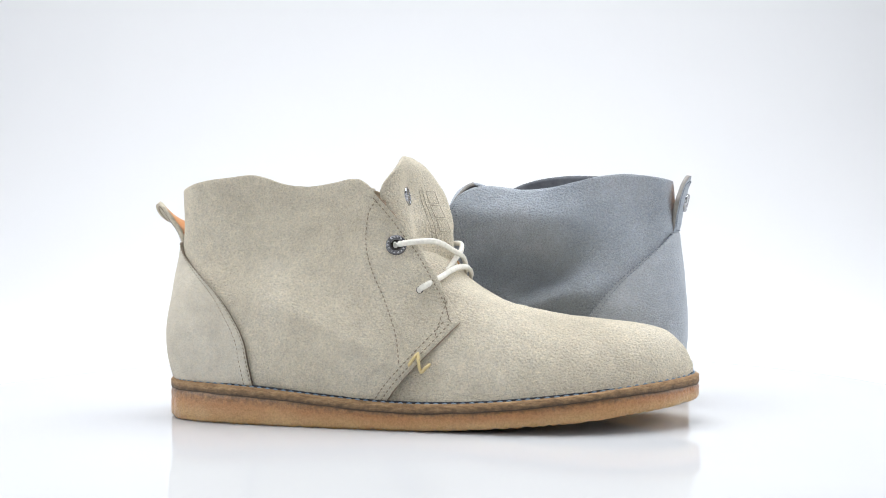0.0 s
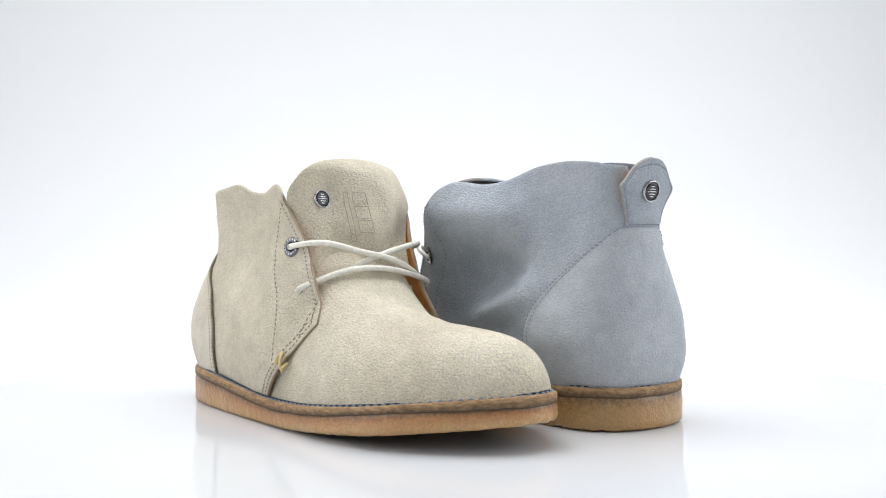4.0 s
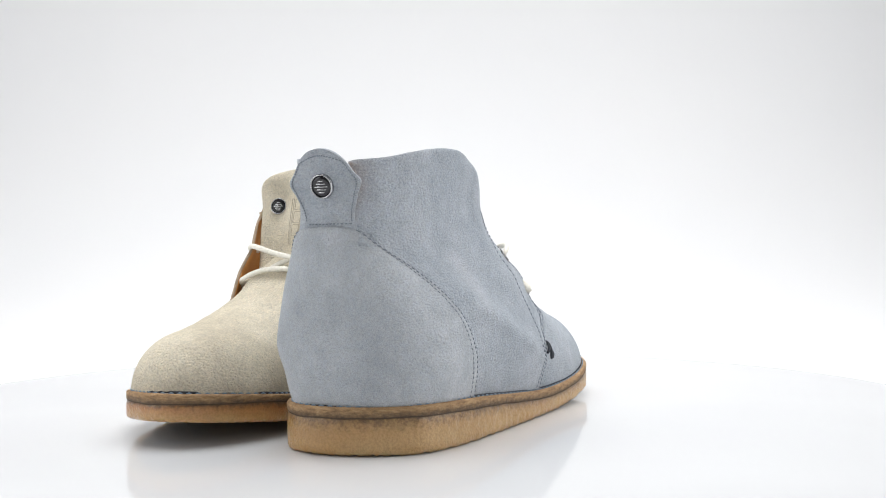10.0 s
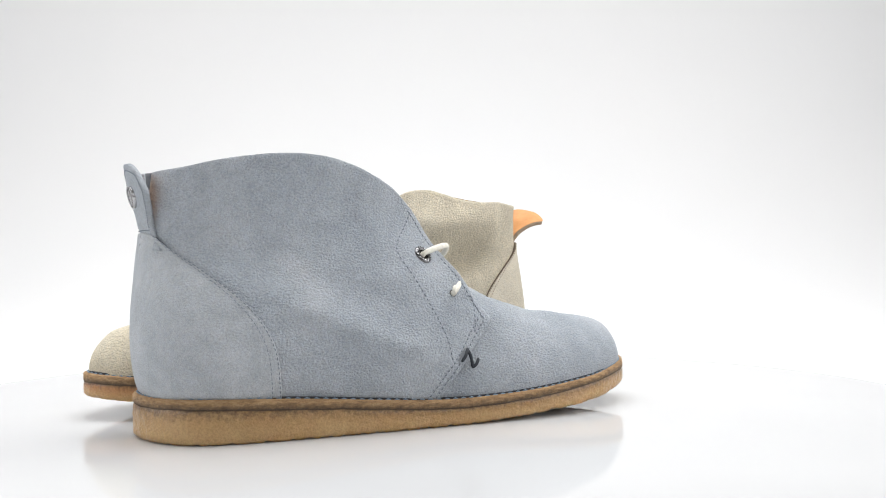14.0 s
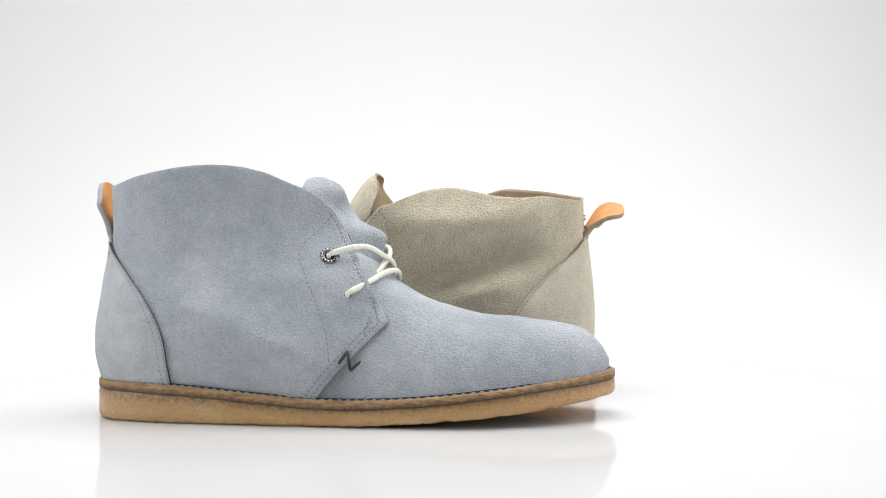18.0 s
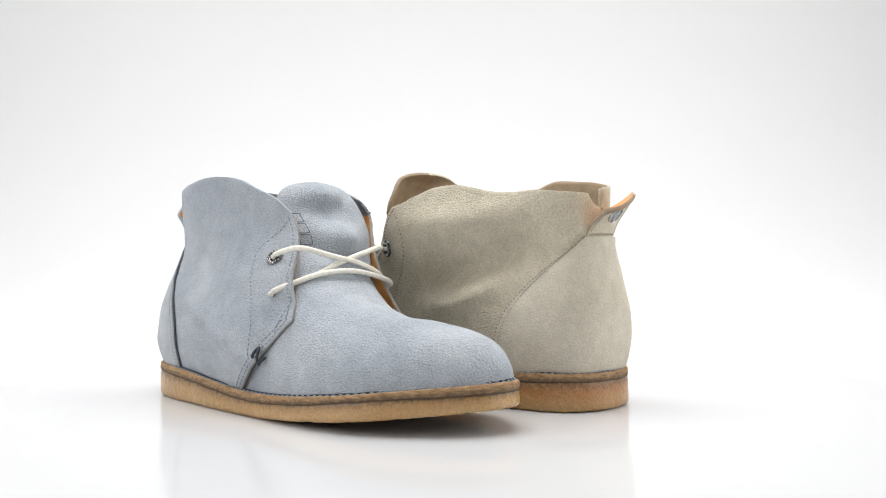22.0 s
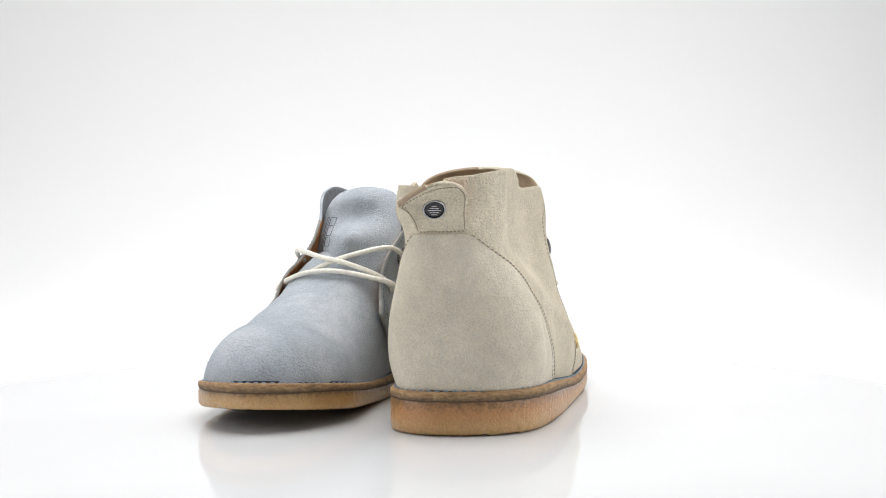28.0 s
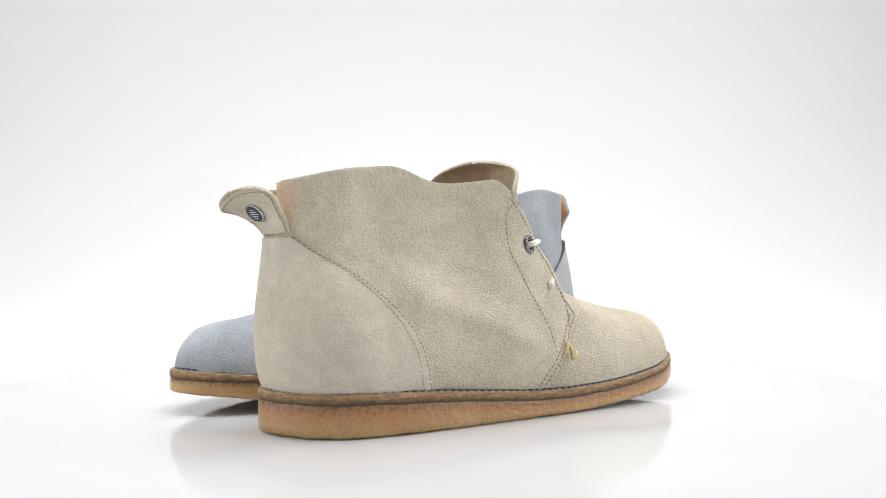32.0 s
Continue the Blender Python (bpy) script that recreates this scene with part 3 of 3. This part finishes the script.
                x, z = a[0] + (b[0] - a[0]) * w, a[1] + (b[1] - a[1]) * w
                line.append(on(x, z, 0.0010 + 0.0012 * math.sin(math.pi * w)))
            tube(bm, line, 0.0009, 7, taper=True)
        part("bar_tack", bm, tack, root, shape["tack_label"])

        # eyelet ring above, plain punched hole below
        ex, ez = shape["eyelet_" + key]
        m = frame_on(on(ex, ez, 0.0002), normal_on(ex, ez))
        bm = bmesh.new()
        lathe(bm, [(0.0026, -0.0015), (0.0026, 0.0004), (0.0030, 0.0011), (0.0040, 0.0012), (0.0053, 0.0008), (0.0056, 0.0000)], m, 36)
        eye = part("eyelet", bm, EYELET_METAL, root, "dark nickel eyelet ring")
        bm = bmesh.new()
        for q in range(14):
            a = 2 * math.pi * q / 14
            block(bm, m @ pose(0.0043 * math.cos(a), 0.0043 * math.sin(a), 0.0009, 0, 0, math.degrees(a)), 0.0010, 0.0009 if q % 3 else 0.0005, 0.0004)
        part("engraving", bm, METAL_RAISED, eye)
        bm = bmesh.new()
        lathe(bm, [(0.0027, 0.0), (0, 0.00005)], m @ pose(0, 0, 0.0001), 20)
        part("eyelet_hole", bm, HOLE, eye)
        bm = bmesh.new()
        lx, lz = shape["hole_" + key]
        m2 = frame_on(on(lx, lz, 0.0003), normal_on(lx, lz))
        lathe(bm, [(0.0020, 0.0), (0, 0.00005)], m2, 16)
        part("lace_hole", bm, HOLE, root)
        shape["eye_" + key] = m.translation.copy(), (m.to_3x3() @ Vector((0, 0, 1)))
        shape["low_" + key] = m2.translation.copy(), (m2.to_3x3() @ Vector((0, 0, 1)))

    # -- heel counter, wrapped round the back --
    seam = curve_of(shape["counter_seam"])
    nu, nv = 61, 44
    pts3 = []
    for j in range(nv):
        v = j / (nv - 1)
        sx, sz = seam(v)
        for i in range(nu):
            a = -1 + 2 * i / (nu - 1)
            side = -1 if a < 0 else 1
            k = abs(a) ** 1.5
            zc = 0.0205 + (shape["counter_top"] - 0.0205) * v
            z = zc + (sz - zc) * k
            x = HEEL_BACK(z) + (sx - HEEL_BACK(sz)) * k * (shape.get("seam_left", 1.0) if side > 0 else 1.0)
            y = wall_y(x, z, side, 0.0, folds)
            pts3.append(Vector((x, y, z)))
    nor3 = [q if q.dot(p - Vector((0.06, 0.003, p.z))) > 0 else -q for q, p in zip(grid_normals(pts3, nu, nv), pts3)]
    lifted = [p + q * (0.0017 + 0.0004 * noise.noise(p * 60)) for p, q in zip(pts3, nor3)]
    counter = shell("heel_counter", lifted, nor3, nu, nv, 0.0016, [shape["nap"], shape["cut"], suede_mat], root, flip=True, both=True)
    for side in (-1, 1):
        for off in (0.0006, 0.0040):
            bm = bmesh.new()
            count = 44
            for q in range(count):
                line = []
                for w in (0.05, 0.35, 0.65):
                    v = (q + w) / count
                    sx, sz = seam(v)
                    i = (nu - 1) / 2 + side * (nu - 1) / 2 * (1 - off / 0.075)
                    j = v * (nv - 1)
                    i0, j0 = int(i), min(int(j), nv - 2)
                    fi, fj = i - i0, j - j0
                    i1 = min(i0 + 1, nu - 1)
                    p = (lifted[j0 * nu + i0] * (1 - fi) + lifted[j0 * nu + i1] * fi) * (1 - fj) + (lifted[(j0 + 1) * nu + i0] * (1 - fi) + lifted[(j0 + 1) * nu + i1] * fi) * fj
                    line.append(p + nor3[j0 * nu + i0] * (0.0003 if w == 0.35 else 0.00005))
                tube(bm, line, 0.00030 if off < 0.002 else 0.00024, 5, taper=True)
            tagged(part("stitching", bm, thread, counter), kind="stuff")

    # -- pull tab --
    line, tabw = curve_of(shape["tab_line"]), table(shape["tab_width"])
    wide = lambda t: tabw(t) * (max(1 - max((t - 0.62) / 0.38, 0) ** 3.0, 0.0) ** 0.5 + 0.02)

    def curled(t, k):
        """The tab's middle line, bent backwards and over, more so towards the boot's left."""
        length, over, twist = shape["tab_curl"]
        x, z = shape["tab_line"][0]
        steps = 40
        for q in range(steps):
            bend = math.radians(over + twist * max(min(k, 1), -1)) * t * (q + 0.5) / steps
            x -= math.sin(bend) * length * t / steps
            z += math.cos(bend) * length * t / steps
        return x, z

    def heel_x(y, z):
        """How far back the heel's surface lies at that height."""
        side = -1 if y < 0 else 1
        half = abs(wall_y(0.05, z, side))
        r = min(abs(y) / half, 0.95)
        return HEEL_BACK(z) + 0.038 * (1 - (1 - r ** (2.2 if side < 0 else 3.4)) ** (1 / 2.3))
    nu, nv = 25, 36
    pts4 = []
    for j in range(nv):
        t = 1 - (1 - j / (nv - 1)) ** 1.4
        w = wide(t)
        for i in range(nu):
            a = -1 + 2 * i / (nu - 1)
            x, z = curled(t, a * w / 0.016) if "tab_curl" in shape else line(t)
            y = shape["tab_mid"] + a * w + shape["tab_lean"] * t
            free = smoothstep(0.08, 0.5, t)
            lies = heel_x(y, z) - 0.0002 - 0.0022 * smoothstep(0.19, 0.34, t)
            x_out = x + 0.0045 * (a * w / 0.0135) ** 2 * (1 - smoothstep(0.15, 0.75, t)) + shape["tab_cup"] * (a * w / 0.015) ** 2 * smoothstep(0.4, 1, t)
            pts4.append(Vector((lies + (x_out - lies) * free, y, z - 0.0015 * (a * w / 0.015) ** 2 * smoothstep(0.6, 1, t))))
    nor4 = grid_normals(pts4, nu, nv, 1)
    if nor4[nu // 2].x > 0:
        nor4 = [-q for q in nor4]
    for k in range((nv - 4) * nu, nv * nu):
        nor4[k] = nor4[(nv - 5) * nu + k % nu]
    tab = shell("pull_tab", pts4, nor4, nu, nv, 0.0026, [suede_mat, shape["raw"], LINING], root, "suede pull tab lined with tan leather", flip=True)
    bm = bmesh.new()

    def tab_at(a, t):
        i, j = (a + 1) / 2 * (nu - 1), (1 - (1 - t) ** (1 / 1.4)) * (nv - 1)
        i0, j0 = min(int(i), nu - 2), min(int(j), nv - 2)
        fi, fj = i - i0, j - j0
        k = j0 * nu + i0
        p = (pts4[k] * (1 - fi) + pts4[k + 1] * fi) * (1 - fj) + (pts4[k + nu] * (1 - fi) + pts4[k + nu + 1] * fi) * fj
        return p, nor4[k]
    loop = [(-0.91, 0.26 + 0.62 * q / 24) for q in range(24)] + [(-0.91 + 1.82 * q / 16, 0.88 + 0.05 * math.sin(math.pi * q / 16)) for q in range(17)] + [(0.91, 0.88 - 0.62 * q / 24) for q in range(25)]
    loop2 = [(-0.88 + 1.76 * q / 12, shape["tab_seam"]) for q in range(13)]
    for path in (loop, loop2):
        bm = bmesh.new()
        for (a0, t0), (a1, t1) in zip(path, path[1:]):
            p, q = tab_at(a0, t0)
            r, _ = tab_at(a0 + (a1 - a0) * 0.65, t0 + (t1 - t0) * 0.65)
            tube(bm, [p + q * 0.0001, (p + r) / 2 + q * 0.0004, r + q * 0.0001], 0.00032, 5, taper=True)
        tagged(part("stitching", bm, thread, tab), kind="stuff")

    def rivet(at, normal, parent, up=(0, 0, 1), radius=0.0058):
        m = frame_on(at, normal, up)
        b = bmesh.new()
        lathe(b, [(radius * 0.86, -0.0004), (radius * 0.86, 0.0012), (radius * 0.6, 0.00125), (radius * 0.3, 0.00128), (0, 0.0013)], m, 36)
        body = part("rivet", b, METAL, parent, "round dark nickel rivet")
        b = bmesh.new()
        lathe(b, [(radius, -0.0004), (radius, 0.0005), (radius * 0.97, 0.0012), (radius * 0.91, 0.0016), (radius * 0.85, 0.0013), (radius * 0.84, 0.0009)], m, 36)
        part("rim", b, METAL_RAISED, body, "bright nickel rim")
        b = bmesh.new()
        for q, (w, h) in enumerate(((0.45, 0.34), (0.8, 0.16), (1.15, -0.02), (0.8, -0.2), (0.5, -0.38))):
            block(b, m @ pose(0, h * radius * 1.25, 0.0012), w * radius, 0.10 * radius, 0.00035)
        part("relief", b, METAL_RAISED, body)

    p, q = tab_at(shape["tab_rivet"][0], shape["tab_rivet"][1])
    rivet(p, q, tab)
    if "tongue_rivet" in shape:
        p, q = tongue_at(*shape["tongue_rivet"])
        rivet(p, q, root, radius=0.0054)
    # stamped mark on the tongue: outlined plain bars beside one long line
    bm = bmesh.new()

    def stamped(path):
        for a, b in zip(path, path[1:]):
            pts_ = []
            for w in range(5):
                a_, t_ = a[0] + (b[0] - a[0]) * w / 4, a[1] + (b[1] - a[1]) * w / 4
                p_, q_ = tongue_at(a_, t_)
                pts_.append(p_ + q_ * 0.00012)
            tube(bm, pts_, 0.00030, 5, 0.6)
    ma, mt, run = shape["mark"]
    stamped([(ma, mt), (ma, mt - run), (ma - 0.05, mt - run), (ma - 0.05, mt), (ma, mt)])
    for q in range(3):
        t0 = mt - 0.004 - q * run * 0.29
        stamped([(ma + 0.05, t0), (ma + 0.22, t0), (ma + 0.22, t0 - run * 0.24), (ma + 0.05, t0 - run * 0.24), (ma + 0.05, t0)])
    part("stamped_mark", bm, shape["mark_mat"], root, "pressed outline mark of plain bars")

    # -- laces --
    er, el, lr, ll = shape["eye_right"], shape["eye_left"], shape["low_right"], shape["low_left"]

    def lace(points):
        c = curve_of([tuple(p) for p in points])
        b = bmesh.new()
        tube(b, [tuple(map(float, c(k / 48))) for k in range(49)], 0.00165, 10, 0.85, up=(1, 0, 0.3))
        part("lace", b, LACE_MAT, root, "white waxed round lace")

    inside = 0.0035

    def arch(a, b, mids):
        start = [a[0] - a[1] * inside, a[0] + a[1] * 0.0018]
        end = [b[0] + b[1] * 0.0018, b[0] - b[1] * inside]
        lace(start + [Vector(m) for m in mids] + end)
    for ends, mids in shape["laces"]:
        pts_ = {"er": er, "el": el, "lr": lr, "ll": ll}
        arch(pts_[ends[0]], pts_[ends[1]], mids)
    return root


def ridge(x, z, z0, slope, wide, x0, x1, x2, x3):
    """A soft fold running along the boot's side, fading in from x0 to x1 and out from x2 to x3."""
    return math.exp(-((z - z0 - (x - 0.08) * slope) / wide) ** 2) * smoothstep(x0, x1, x) * smoothstep(x3, x2, x)


def beige_folds(x, z, side):
    f = 0.0026 * ridge(x, z, 0.066, -0.40, 0.008, 0.045, 0.075, 0.12, 0.155)
    f -= 0.0018 * ridge(x, z, 0.084, -0.35, 0.010, 0.05, 0.08, 0.11, 0.14)
    f -= 0.0016 * math.exp(-((x - 0.092) / 0.014) ** 2) * smoothstep(0.105, 0.128, z)
    if side < 0:
        f -= 0.0032 * smoothstep(0.02, 0.05, x) * smoothstep(0.13, 0.10, x) * smoothstep(0.015, 0.05, z)
        f += 0.0040 * smoothstep(0.12, 0.15, x) * smoothstep(0.065, 0.09, z)
    if side > 0:
        f += 0.0035 * ridge(x, z, 0.112, -0.1, 0.010, 0.02, 0.05, 0.10, 0.14)
        f -= 0.0060 * smoothstep(0.108, 0.138, z) * smoothstep(0.03, 0.07, x) * smoothstep(0.15, 0.11, x)
        f -= 0.0070 * ridge(x, z, 0.086, -0.20, 0.009, 0.03, 0.06, 0.11, 0.145)
        f += 0.0038 * ridge(x, z, 0.067, -0.20, 0.008, 0.045, 0.07, 0.11, 0.14)
        f -= 0.0032 * ridge(x, z, 0.053, -0.1, 0.008, 0.07, 0.09, 0.11, 0.14)
    return f


def blue_folds(x, z, side):
    f = 0.0030 * ridge(x, z, 0.064, -0.42, 0.008, 0.045, 0.075, 0.12, 0.155)
    f -= 0.0020 * ridge(x, z, 0.082, -0.35, 0.010, 0.05, 0.08, 0.11, 0.14)
    if side < 0:
        f -= (0.0058 * smoothstep(0.075, 0.115, x) + 0.0090 * smoothstep(0.112, 0.15, x)) * smoothstep(0.075, 0.12, z)
        f -= 0.0020 * smoothstep(0.035, 0.05, z) * smoothstep(0.05, 0.025, x)
    if side > 0:
        f += 0.0040 * smoothstep(0.035, 0.05, z) * smoothstep(0.09, 0.04, x) * smoothstep(0.115, 0.085, z)
        f -= 0.0050 * smoothstep(0.085, 0.130, z) * smoothstep(0.008, 0.03, x) * smoothstep(0.075, 0.03, x)
        f += 0.0040 * ridge(x, z, 0.116, 0.0, 0.014, 0.05, 0.13, 0.135, 0.158)
        f += 0.0045 * ridge(x, z, 0.104, 0.0, 0.016, 0.02, 0.05, 0.075, 0.11)
        f -= 0.0090 * smoothstep(0.108, 0.140, z) * smoothstep(0.045, 0.09, x) * smoothstep(0.155, 0.11, x)
        f -= 0.0095 * ridge(x, z, 0.086, -0.08, 0.013, 0.055, 0.095, 0.12, 0.148)
        f += 0.0040 * ridge(x, z, 0.064, -0.25, 0.008, 0.04, 0.06, 0.09, 0.12)
        f -= 0.0044 * ridge(x, z, 0.050, -0.1, 0.008, 0.06, 0.08, 0.11, 0.14)
    return f


PLACKET = [(0.147, 0.0130), (0.1545, 0.0225), (0.1650, 0.0340), (0.1862, 0.0555), (0.1795, 0.0665), (0.1732, 0.0780), (0.1660, 0.0900), (0.1575, 0.1015), (0.149, 0.1130), (0.1400, 0.1230)]
FACING = [(0.1395, 0.1215), (0.1345, 0.1130), (0.1340, 0.0950), (0.1390, 0.0810), (0.1450, 0.0690), (0.1535, 0.0490), (0.1560, 0.0340)]
SEAM = [(0.0710, 0.0190), (0.0690, 0.0300), (0.0650, 0.0450), (0.0560, 0.0590), (0.0435, 0.0720), (0.0285, 0.0840), (0.0160, 0.0938), (0.0100, 0.1010)]


def shared_shape():
    return dict(placket_right=PLACKET, placket_left=PLACKET, facing_right=FACING, facing_left=FACING, counter_seam=SEAM,
                tack_right=(0.1668, 0.0350), tack_left=(0.1668, 0.0350), eyelet_right=(0.1505, 0.0965), eyelet_left=(0.1505, 0.0965),
                hole_right=(0.1640, 0.0725), hole_left=(0.1640, 0.0725))


BEIGE = shared_shape()
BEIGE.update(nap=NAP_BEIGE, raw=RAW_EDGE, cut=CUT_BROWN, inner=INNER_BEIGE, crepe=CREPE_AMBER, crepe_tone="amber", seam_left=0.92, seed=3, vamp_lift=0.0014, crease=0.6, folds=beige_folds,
             collar_right=[(0.0070, 0.0970), (0.0077, 0.1110), (0.0083, 0.1300), (0.022, 0.1334), (0.034, 0.1356), (0.048, 0.1370), (0.064, 0.1376), (0.082, 0.1322), (0.097, 0.1303), (0.114, 0.1317), (0.127, 0.1330), (0.1345, 0.1290), (0.1400, 0.1230)],
             collar_left=[(0.0070, 0.0970), (0.0078, 0.1110), (0.0092, 0.1262), (0.022, 0.1274), (0.034, 0.1288), (0.050, 0.1281), (0.067, 0.1297), (0.080, 0.1327), (0.093, 0.1350), (0.108, 0.1340), (0.120, 0.1300), (0.131, 0.1255), (0.1400, 0.1230)],
             tongue_line=[(0.174, 0.0800), (0.1705, 0.0920), (0.1680, 0.1060), (0.1650, 0.1200), (0.1605, 0.1320), (0.1545, 0.1420), (0.1460, 0.1482)],
             tongue_width=(0.034, 0.0405), tongue_round=0.60, top_flat=0.9, tongue_free=0.116,
             tongue_mid=0.0070, tongue_curl=table([(-1.02, 0.0225), (-0.96, 0.0188), (-0.9, 0.0158), (-0.84, 0.0138), (-0.77, 0.0127), (-0.68, 0.0127), (-0.58, 0.0132), (-0.46, 0.0126), (-0.3, 0.0085), (0.0, 0.0), (0.4, 0.0020), (0.7, 0.0085), (1.0, 0.0200)]), dent=lambda a, t: -0.007 * math.exp(-((t - 0.30) / 0.14) ** 2 - ((a - 0.6) / 0.25) ** 2) + 0.003 * math.exp(-((t - 0.36) / 0.12) ** 2 - (a / 0.35) ** 2) + 0.0028 * math.exp(-((a - 0.42 + 0.2 * t) / 0.13) ** 2) * smoothstep(0.2, 0.4, t) * smoothstep(0.85, 0.6, t) - 0.0022 * math.exp(-((a - 0.10) / 0.15) ** 2) * smoothstep(0.25, 0.4, t) * smoothstep(0.8, 0.6, t),
             tab_line=[(0.0050, 0.0935), (0.0044, 0.0985), (0.0034, 0.1050), (0.0012, 0.1130), (-0.0022, 0.1195), (-0.0062, 0.1242), (-0.0115, 0.1252)],
             tab_width=[(0, 0.0190), (0.08, 0.0155), (0.18, 0.0134), (0.3, 0.0130), (0.5, 0.0140), (0.70, 0.0160), (1, 0.0160)],
             tab_mid=0.0035, tab_seam=0.235, counter_top=0.1012, tab_curl=(0.0385, 74, 30), tab_lean=0.002, tab_cup=0.001, tab_rivet=(0.05, 0.57), tongue_rivet=(-0.58, 0.59), mark=(-0.24, 0.645, 0.38), mark_mat=MARK_BROWN,
             tack_label="yellow zigzag bar tack",
             laces=[(("er", "ll"), [(0.1680, -0.0255, 0.0985), (0.1748, -0.006, 0.0935), (0.1762, 0.014, 0.0890), (0.1720, 0.034, 0.0800)]),
                    (("el", "lr"), [(0.1665, 0.0390, 0.0985), (0.1735, 0.020, 0.0950), (0.1745, 0.000, 0.0890), (0.1718, -0.020, 0.0800)]),
                    (("lr", "ll"), [(0.1725, -0.0300, 0.0785), (0.1775, -0.0140, 0.0835), (0.1795, 0.006, 0.0840), (0.1772, 0.028, 0.0800), (0.1715, 0.0420, 0.0755)])])

BLUE = shared_shape()
BLUE.update(nap=NAP_BLUE, raw=RAW_EDGE_BLUE, cut=CUT_SLATE, inner=SHADED_INNER_BLUE, crepe=CREPE_OCHRE, crepe_tone="ochre", eyelet_right=(0.1505, 0.0912), hole_right=(0.1635, 0.0700), eyelet_left=(0.1505, 0.0912), hole_left=(0.1635, 0.0700),
            placket_right=PLACKET[:-3] + [(0.1595, 0.1010), (0.1550, 0.1095), (0.1500, 0.1170)],
            facing_right=[(0.1492, 0.1155), (0.1450, 0.1090)] + FACING[2:],
            counter_seam=[(0.0632, 0.0190), (0.0622, 0.0300), (0.0598, 0.0450), (0.0530, 0.0590), (0.0422, 0.0720), (0.0292, 0.0835), (0.0162, 0.0950), (0.0100, 0.1025)], seed=11, vamp_lift=0.0010, crease=1.0, folds=blue_folds,
            collar_right=[(0.0070, 0.0970), (0.0082, 0.1130), (0.0096, 0.1340), (0.022, 0.1360), (0.036, 0.1393), (0.052, 0.1420), (0.068, 0.1438), (0.085, 0.1440), (0.100, 0.1425), (0.113, 0.1388), (0.126, 0.1332), (0.136, 0.1285), (0.144, 0.1225), (0.1500, 0.1170)],
            collar_left=[(0.0070, 0.0970), (0.0080, 0.1130), (0.0086, 0.1348), (0.022, 0.1372), (0.034, 0.1386), (0.050, 0.1374), (0.064, 0.1345), (0.080, 0.1312), (0.096, 0.1300), (0.112, 0.1322), (0.123, 0.1328), (0.133, 0.1290), (0.1400, 0.1215)],
            tongue_line=[(0.174, 0.0800), (0.1705, 0.0920), (0.1662, 0.1050), (0.1600, 0.1170), (0.1530, 0.1270), (0.1445, 0.1350), (0.1360, 0.1390)],
            tongue_width=(0.031, 0.0295), tongue_round=0.50, top_flat=0.0, tongue_free=0.094,
            tongue_mid=0.0115, tongue_curl=lambda k: (0.020 if k > 0 else 0.034) * abs(k) ** 1.35, dent=lambda a, t: 0.008 * math.exp(-((t - 0.34) / 0.12) ** 2 - ((a + 0.02) / 0.36) ** 2) - 0.0115 * math.exp(-((t - 0.58) / 0.15) ** 2 - ((a + 0.10) / 0.55) ** 2) + 0.001 * math.exp(-((t - 0.80) / 0.14) ** 2 - (a / 0.6) ** 2),
            tab_line=[(0.0050, 0.0945), (0.0046, 0.0990), (0.0042, 0.1070), (0.0034, 0.1160), (0.0015, 0.1240), (0.0000, 0.1310), (-0.0020, 0.1385)],
            tab_width=[(0, 0.0185), (0.08, 0.0150), (0.2, 0.0128), (0.34, 0.0128), (0.52, 0.0155), (0.66, 0.0180), (0.8, 0.0150), (1, 0.0135)],
            tab_mid=0.0028, tab_seam=0.235, counter_top=0.1036, tab_lean=0.001, tab_cup=0.003, tab_rivet=(0.0, 0.62), mark=(-0.80, 0.57, 0.36), mark_mat=MARK_SLATE,
            tack_label="black zigzag bar tack",
            laces=[(("er", "ll"), [(0.1680, -0.0235, 0.0965), (0.1758, -0.005, 0.0915), (0.1775, 0.014, 0.0870), (0.1732, 0.034, 0.0785)]),
                   (("el", "lr"), [(0.1668, 0.0390, 0.0970), (0.1745, 0.020, 0.0935), (0.1758, 0.000, 0.0875), (0.1728, -0.020, 0.0785)]),
                   (("lr", "ll"), [(0.1730, -0.0300, 0.0765), (0.1785, -0.0140, 0.0815), (0.1812, 0.006, 0.0825), (0.1785, 0.028, 0.0785), (0.1728, 0.0420, 0.0740)])])

studio()
PLATE = turntable()
BEIGE_BOOT = build_boot("desert_boot", "beige suede desert boot with white laces and an amber crepe sole", SUEDE_BEIGE, THREAD_GREY, THREAD_YELLOW, BEIGE)
BLUE_BOOT = build_boot("desert_boot", "blue-grey suede desert boot with white laces and a crepe sole", SUEDE_BLUE, THREAD_SLATE, THREAD_BLACK, BLUE)
for boot in (BEIGE_BOOT, BLUE_BOOT):
    tagged(boot, group="desert boots on the turntable")


def motions():
    """The plate and both boots turn together about the upright axis through the origin."""
    ahead = table([(4.0 * k, a) for k, a in enumerate(AHEAD)])
    for thing, at in ((PLATE, pose(0, 0, 0)), (BEIGE_BOOT, pose(-0.1358, -0.0163, 0, 0, 0, -16.757)), (BLUE_BOOT, pose(0.1806, -0.0147, 0, 0, 0, 159.903))):
        walk(thing, [(k * 0.25, pose(0, 0, 0, 0, 0, -TURN * k * 0.25 - ahead(k * 0.25)) @ at) for k in range(129)])


motions()
